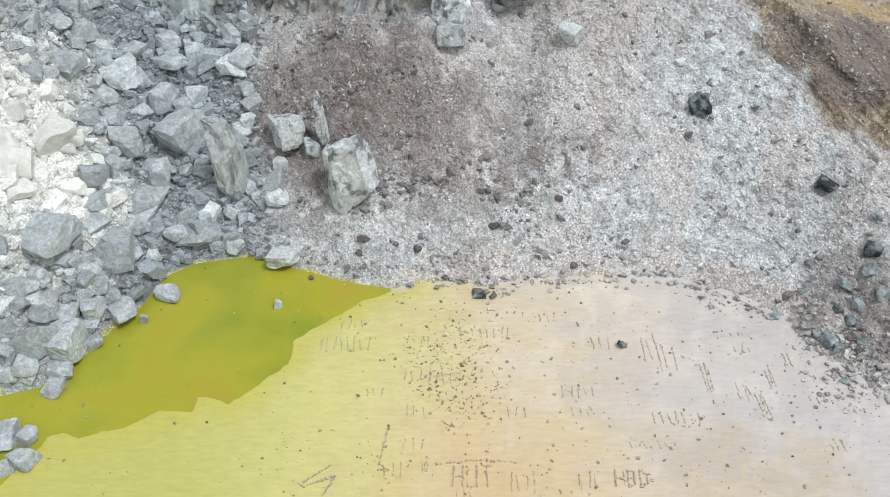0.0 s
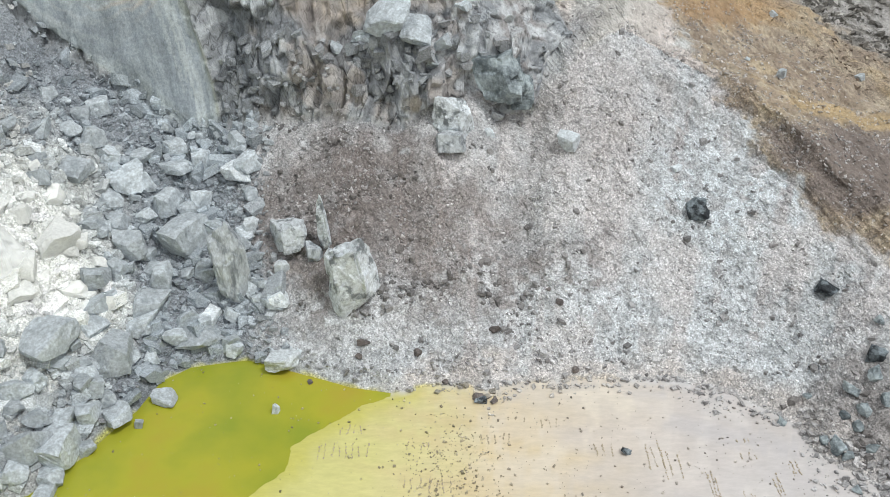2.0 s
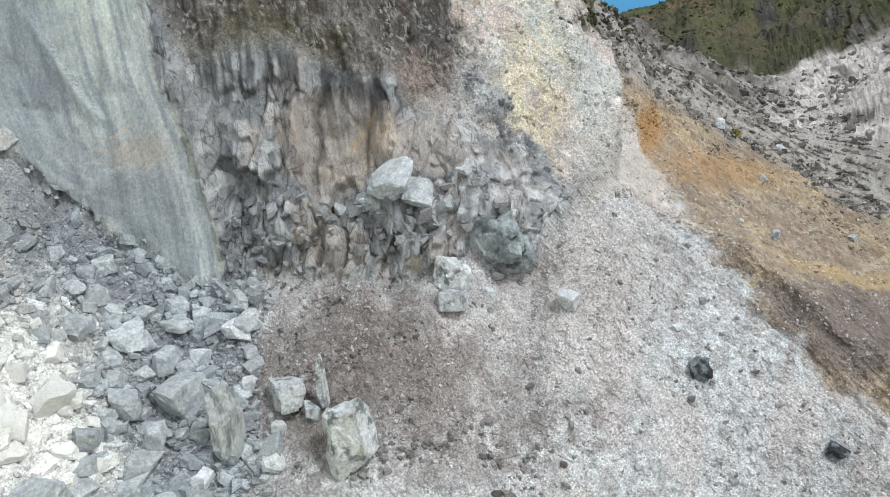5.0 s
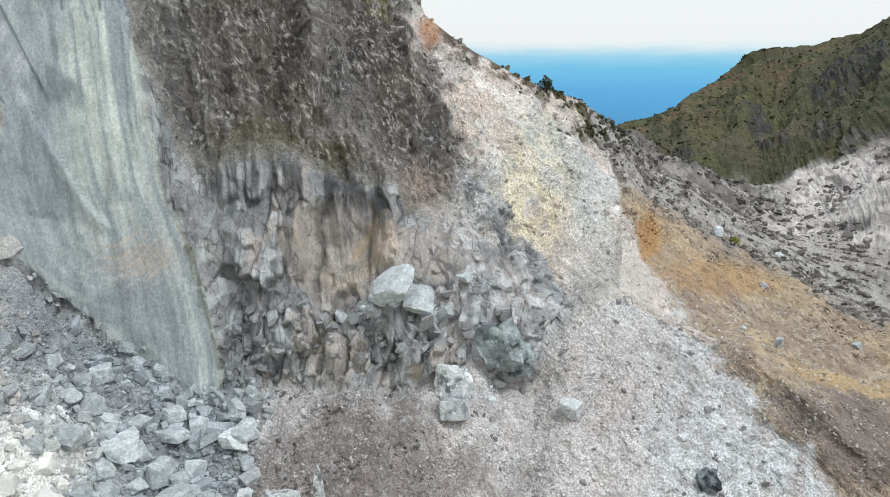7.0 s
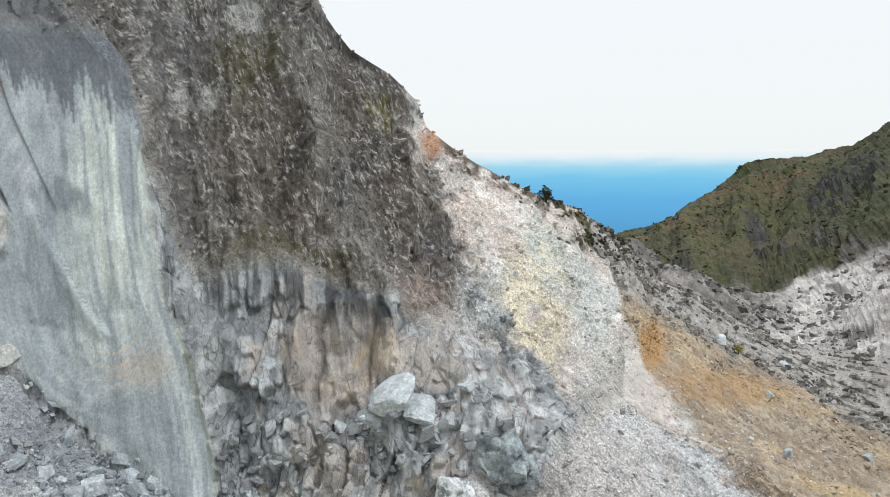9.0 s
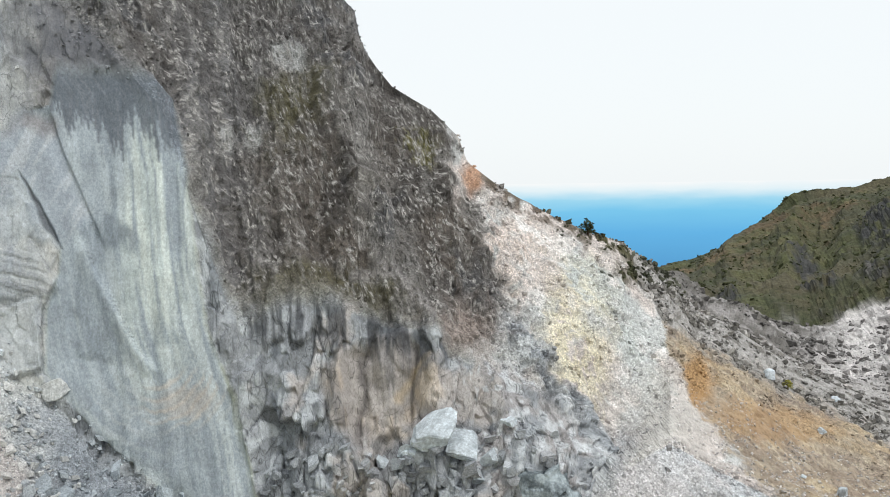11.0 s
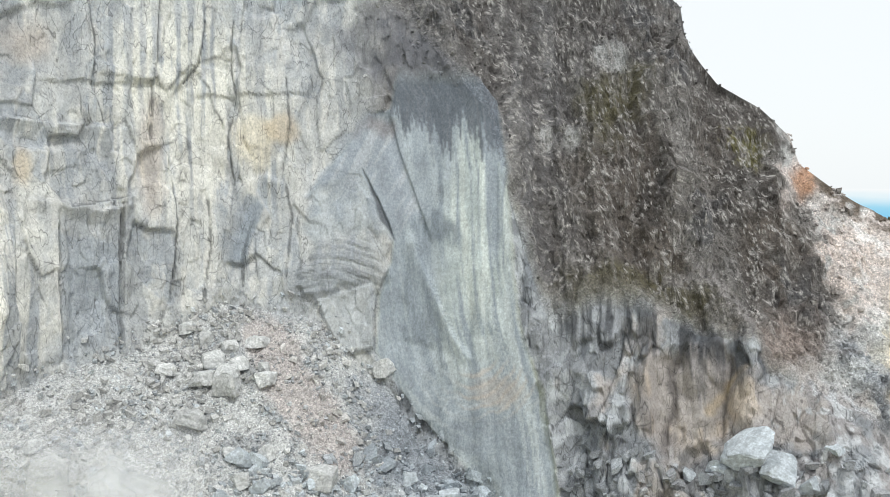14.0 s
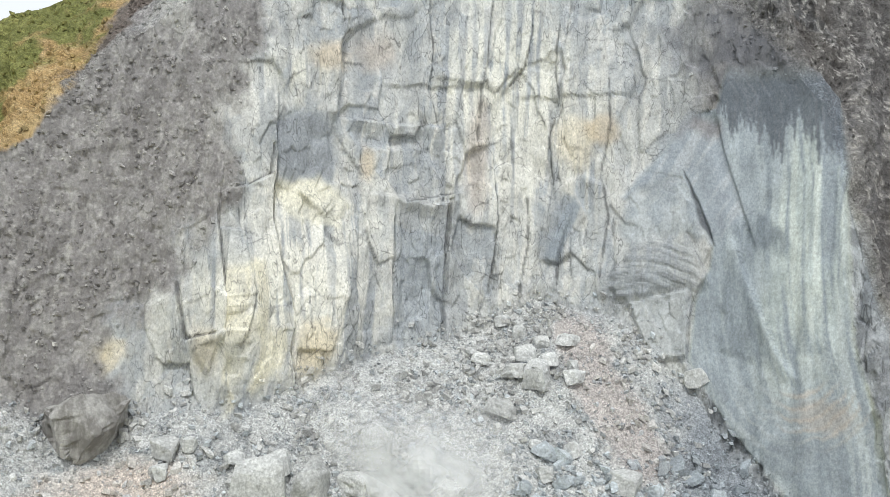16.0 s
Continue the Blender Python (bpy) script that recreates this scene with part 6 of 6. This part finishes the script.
# ---- the green pool ----
def pool():
    edge = list(POOL_EDGE)
    for a in np.linspace(47, 4.8, 28):
        r = float(shore_r(a)) + 1.6
        edge.append((-math.sin(radians(a)) * r, math.cos(radians(a)) * r))
    ring = []
    for k, p in enumerate(edge):
        q = edge[(k + 1) % len(edge)]
        n = max(2, int(math.dist(p, q) / 0.12))
        for s in range(n):
            x, y = p[0] + (q[0] - p[0]) * s / n, p[1] + (q[1] - p[1]) * s / n
            ring.append((x + 0.16 * noise.noise((x * 0.9, y * 0.9, 3)) + 0.10 * noise.noise((x * 3, y * 3, 8)), y + 0.16 * noise.noise((x * 0.9, y * 0.9, 9)) + 0.10 * noise.noise((x * 3, y * 3, 1)), 0.012))
    bm = bmesh.new()
    face = bm.faces.new([bm.verts.new(p) for p in ring])
    if face.normal.z < 0:
        face.normal_flip()
    bmesh.ops.triangulate(bm, faces=[face])
    m = bpy.data.materials.new("turbid_green_water")
    m.use_nodes = True
    n, l = m.node_tree.nodes, m.node_tree.links
    bsdf = n["Principled BSDF"]
    bsdf.inputs["Roughness"].default_value = 0.22
    bsdf.inputs["Specular IOR Level"].default_value = 0.3
    geo, t1, rp = n.new("ShaderNodeNewGeometry"), n.new("ShaderNodeTexNoise"), n.new("ShaderNodeValToRGB")
    t1.inputs["Scale"].default_value, t1.inputs["Detail"].default_value = 0.11, 5
    rp.color_ramp.elements[0].position, rp.color_ramp.elements[0].color = 0.36, (*srgb(140, 150, 50), 1)
    mid = rp.color_ramp.elements.new(0.5)
    mid.color = (*srgb(164, 162, 52), 1)
    rp.color_ramp.elements[2].position, rp.color_ramp.elements[2].color = 0.66, (*srgb(170, 150, 58), 1)
    l.new(geo.outputs["Position"], t1.inputs["Vector"])
    l.new(t1.outputs["Fac"], rp.inputs[0])
    l.new(rp.outputs[0], bsdf.inputs["Base Color"])
    tagged(part("pool", bm, m), "shallow opaque olive-green sulphur pool on the crater floor", "pool", kind="structure")


pool()


# ---- words laid out in small stones on the mud ----
STROKES = {
    "H": [((0, 0), (0, 1)), ((0.7, 0), (0.7, 1)), ((0, 0.5), (0.7, 0.5))],
    "U": [((0, 1), (0, 0)), ((0, 0), (0.7, 0)), ((0.7, 0), (0.7, 1))],
    "T": [((0, 1), (0.8, 1)), ((0.4, 0), (0.4, 1))],
    "B": [((0, 0), (0, 1)), ((0, 1), (0.55, 0.9)), ((0.55, 0.9), (0.5, 0.55)), ((0.5, 0.55), (0, 0.5)), ((0.5, 0.55), (0.65, 0.2)), ((0.65, 0.2), (0, 0))],
    "D": [((0, 0), (0, 1)), ((0, 1), (0.6, 0.75)), ((0.6, 0.75), (0.6, 0.25)), ((0.6, 0.25), (0, 0))],
}
mat_pebble = material("pebble_writing", grain=8, depth=0.25, bump=0.4, dist=0.02, fine=40, base=srgb(182, 170, 150))
peb = [rock_shape(900 + k, 0) for k in range(5)]


def stone_word(strokes, label, gap=0.12, size=0.11, seed=1):
    """Small stones set one after another along strokes on the floor."""
    rng = np.random.default_rng(seed)
    verts, faces = [], []
    for (x0, y0), (x1, y1) in strokes:
        n = max(2, int(math.hypot(x1 - x0, y1 - y0) / gap))
        for k in range(n + 1):
            if rng.random() < 0.12:
                continue
            s = size * rng.uniform(0.6, 1.35)
            v, tri = peb[rng.integers(0, 5)]
            c = np.array([x0 + (x1 - x0) * k / n, y0 + (y1 - y0) * k / n, 0]) + rng.normal(0, 0.025, 3)
            c[2] = s * 0.25
            faces += [tuple(int(i) + len(verts) for i in t) for t in tri]
            verts += [tuple(p) for p in v * s * rng.uniform(0.8, 1.2, 3) + c]
    me = bpy.data.meshes.new("stone_lettering")
    me.from_pydata(verts, [], faces)
    me.materials.append(mat_pebble)
    tagged(new("stone_lettering", me), label, "stone lettering", "words of stones on the mud", kind="stuff")


def word(text, x, y, width, high, seed):
    step = width / len(text)
    out = []
    for k, ch in enumerate(text):
        for (ax, ay), (bx, by) in STROKES[ch]:
            out.append(((x + step * (k + ax * 0.95) + 0.06 * ay, y + ay * high), (x + step * (k + bx * 0.95) + 0.06 * by, y + by * high)))
    stone_word(out, f"word {text} laid out in small stones", seed=seed)


word("HUT", 0.4, 29.2, 2.4, 1.35, 1)
word("HBD", 9.6, 29.1, 2.1, 1.15, 2)


def bars(x, y, width, high, seed):
    """Unreadable writing: a row of plain, uneven bars of pebbles."""
    rng = np.random.default_rng(seed)
    count = max(3, int(width / 0.42))
    out = []
    for k in range(count):
        u = x + width * (k + 0.5) / count + rng.normal(0, 0.05)
        low, top = y + high * rng.uniform(0, 0.15), y + high * rng.uniform(0.75, 1.05)
        out.append(((u, low), (u + rng.normal(0, 0.08), top)))
    stone_word(out, "row of plain bars laid out in small stones", gap=0.13, size=0.085, seed=seed)


WORDS_NEAR = [
    (0.4, 28.5, 1.3, 0.7), (3.4, 28.7, 1.9, 1.4), (7.5, 28.9, 1.1, 1.2), (-3.7, 29.8, 1.3, 1.1), (-1.5, 30.1, 0.6, 0.8), (22.6, 31.6, 0.8, 0.8),
    (-2.7, 31.8, 1.5, 0.8), (10.7, 31.8, 3.0, 0.5), (12.5, 33.6, 3.1, 0.9), (19.3, 33.9, 0.6, 2.3), (3.5, 34.2, 1.6, 0.9), (7.6, 34.3, 1.7, 0.7),
    (24.1, 34.4, 2.1, 0.4), (-2.6, 34.4, 1.4, 0.7), (22.4, 35.2, 1.8, 0.6), (18.2, 35.5, 1.1, 1.4), (7.2, 35.8, 2.3, 0.9),
]
WORDS_FAR = [
    (-5.2, 35.9, 1.4, 0.6), (16.3, 36.2, 0.7, 2.4), (20.5, 36.5, 0.5, 1.9), (-1.2, 36.8, 1.8, 1.4), (-2.8, 37.3, 2.0, 0.8), (13.7, 37.9, 1.5, 2.6),
    (21.9, 38.3, 0.7, 1.2), (12.7, 38.7, 1.5, 2.6), (18.9, 39.7, 1.5, 0.5), (-8.5, 39.8, 3.6, 1.4), (9.7, 40.0, 1.4, 1.2), (-2.8, 40.6, 1.9, 0.7),
    (2.2, 41.1, 2.2, 0.9), (19.1, 41.2, 1.1, 0.3), (-7.3, 42.0, 1.9, 0.9), (6.3, 42.6, 1.5, 0.8), (4.1, 43.2, 1.4, 0.5),
]
for k, (x, y, w, h) in enumerate(WORDS_NEAR + WORDS_FAR):
    bars(x, y, w, h, 20 + k)
stone_word([((-0.5, 30.7), (0.9, 30.9)), ((1.2, 31.0), (4.2, 30.8))], "long line of small stones on the mud", 0.2, 0.14, 91)
stone_word([((-8.6, 29.6), (-8.1, 29.2)), ((-8.1, 29.2), (-6.3, 29.9)), ((-6.3, 29.9), (-6.9, 28.6)), ((-8.0, 29.5), (-6.7, 30.6))], "zigzag arrow of pale stones on the wet mud", 0.16, 0.13, 92)
stone_word([((-3.9, 30.3), (-3.5, 33.0)), ((-3.9, 30.3), (-3.3, 30.3))], "long angle of pale stones on the wet mud", 0.2, 0.12, 93)


# ---- shrub on the rim ----
def shrub(x, y, high, label, seed, leaves=420, leaf=None):
    rng = np.random.default_rng(seed)
    z, _ = surface(x, y)
    root = tagged(new("shrub"), label, "shrub")
    root.location = (x, y, z - 0.1)
    bm = bmesh.new()
    bmesh.ops.create_cone(bm, segments=7, radius1=0.07 * high, radius2=0.03 * high, depth=high * 0.6, matrix=Matrix.Translation((0, 0, high * 0.28)))
    for k in range(6):
        a = k * 1.05
        bmesh.ops.create_cone(bm, segments=5, radius1=0.03 * high, radius2=0.008 * high, depth=high * 0.5, matrix=Matrix.Translation((0.14 * high * math.cos(a), 0.14 * high * math.sin(a), high * 0.55)) @ pose(0, 0, 0, 0, 38, math.degrees(a)))
    part("trunk", bm, mat_bark, root, "dark bare twigs")
    verts, faces = [], []
    for k in range(leaves):
        d = rng.normal(size=3)
        d /= np.linalg.norm(d)
        c = d * (0.3 + 0.7 * rng.random() ** 0.5) * (0.42 * high, 0.42 * high, 0.40 * high) * (1 + 0.25 * math.sin(5 * d[0] + 3 * d[2])) + (0, 0, high * 0.62)
        u, v = rng.normal(size=3), rng.normal(size=3)
        s = 0.06 * high
        b = len(verts)
        verts += [tuple(c + u * s * 0.6), tuple(c + v * s * 0.6), tuple(c - u * s * 0.6), tuple(c - v * s * 0.6)]
        faces.append((b, b + 1, b + 2, b + 3))
    me = bpy.data.meshes.new("crown")
    me.from_pydata(verts, [], faces)
    me.materials.append(leaf or mat_leaf)
    crown = new("crown", me)
    crown.parent = root


mat_bark = material("shrub_twigs", base=srgb(66, 54, 44), grain=20, depth=0.3)
mat_leaf = material("shrub_leaves", base=srgb(52, 60, 36), grain=9, depth=0.35, rough=0.6)
shrub(10.6, 91.6, 1.9, "small dark green shrub on the rim of the slope", 3)
shrub(15.5, 92.5, 1.1, "low dark shrub on the ridge line", 4, 260)
bush_x, bush_y, _ = plan_at(-19.2, -12.3)
shrub(bush_x, bush_y, 1.3, "low olive green bush among dark stones", 6, 360, material("olive_leaves", base=srgb(150, 146, 74), grain=9, depth=0.3))
shrub(17.2, 93.5, 1.0, "low dark shrub on the ridge line", 5, 260)


# ---- steam over the vent ----
def steam(x, y, high, wide, label, seed, sheets=6, thick=0.85):
    """A thin plume of vapour: a few loose wavering veils, thinning out towards their edges."""
    z, _ = surface(x, y)
    m = bpy.data.materials.new("vapour")
    m.use_nodes = True
    n, l = m.node_tree.nodes, m.node_tree.links
    n.clear()
    out, mix, clear, white = n.new("ShaderNodeOutputMaterial"), n.new("ShaderNodeMixShader"), n.new("ShaderNodeBsdfTransparent"), n.new("ShaderNodeBsdfTranslucent")
    dif, half = n.new("ShaderNodeBsdfDiffuse"), n.new("ShaderNodeMixShader")
    white.inputs["Color"].default_value = dif.inputs["Color"].default_value = (0.95, 0.96, 0.97, 1)
    half.inputs[0].default_value = 0.5
    at, geo, tex, mul, sharp = n.new("ShaderNodeAttribute"), n.new("ShaderNodeNewGeometry"), n.new("ShaderNodeTexNoise"), n.new("ShaderNodeMath"), n.new("ShaderNodeMapRange")
    at.attribute_name = "vapour"
    tex.inputs["Scale"].default_value, tex.inputs["Detail"].default_value = 0.35, 5
    sharp.inputs["From Min"].default_value, sharp.inputs["From Max"].default_value = 0.22, 0.72
    mul.operation = "MULTIPLY"
    l.new(geo.outputs["Position"], tex.inputs["Vector"])
    l.new(tex.outputs["Fac"], sharp.inputs["Value"])
    l.new(sharp.outputs[0], mul.inputs[0])
    l.new(at.outputs["Fac"], mul.inputs[1])
    l.new(mul.outputs[0], mix.inputs[0])
    l.new(clear.outputs[0], mix.inputs[1])
    l.new(white.outputs[0], half.inputs[1])
    l.new(dif.outputs[0], half.inputs[2])
    l.new(half.outputs[0], mix.inputs[2])
    l.new(mix.outputs[0], out.inputs["Surface"])
    rng = np.random.default_rng(seed)
    nu, nv = 34, 34
    verts, faces, alpha = [], [], []
    for k in range(sheets):
        turn_k, ph = math.atan2(-x, y) + rng.uniform(-0.6, 0.6), rng.uniform(0, 6.28, 3)
        ox, oy = rng.normal(0, 0.25 * wide, 2)
        for j in range(nv):
            v = j / (nv - 1)
            for i in range(nu):
                u = i / (nu - 1) * 2 - 1
                w = wide * (0.35 + 0.65 * v)
                px = u * w + 0.8 * math.sin(3 * v + ph[0]) + 0.25 * wide * v * math.sin(ph[1])
                py = 0.25 * wide * math.sin(2.2 * u + 4 * v + ph[2])
                verts.append((x + ox + px * math.cos(turn_k) - py * math.sin(turn_k) - 2.0 * v, y + oy + px * math.sin(turn_k) + py * math.cos(turn_k), z - 0.4 + high * v))
                alpha.append(thick * max(0.0, 1 - u * u) ** 1.6 * min(1, v * 6) * (1 - v) ** 0.8)
        b = k * nu * nv
        faces += [(b + j * nu + i, b + j * nu + i + 1, b + (j + 1) * nu + i + 1, b + (j + 1) * nu + i) for j in range(nv - 1) for i in range(nu - 1)]
    me = bpy.data.meshes.new("steam_plume")
    me.from_pydata(verts, [], faces)
    me.attributes.new("vapour", "FLOAT", "POINT").data.foreach_set("value", np.array(alpha, np.float32))
    me.materials.append(m)
    ob = tagged(new("steam_plume", me), label, "steam", kind="stuff")
    ob.visible_shadow = False


steam(-44.0, 45.0, 11.0, 9.0, "thin white steam rising from a vent in the rubble", 7, sheets=4, thick=1.0)
steam(-52.0, 41.5, 10.0, 8.0, "faint white steam drifting along the foot of the cliff", 8, sheets=2, thick=0.35)
steam(-30.5, 48.5, 7.5, 5.0, "faint white steam drifting over the bleached scree", 9, sheets=5, thick=0.85)
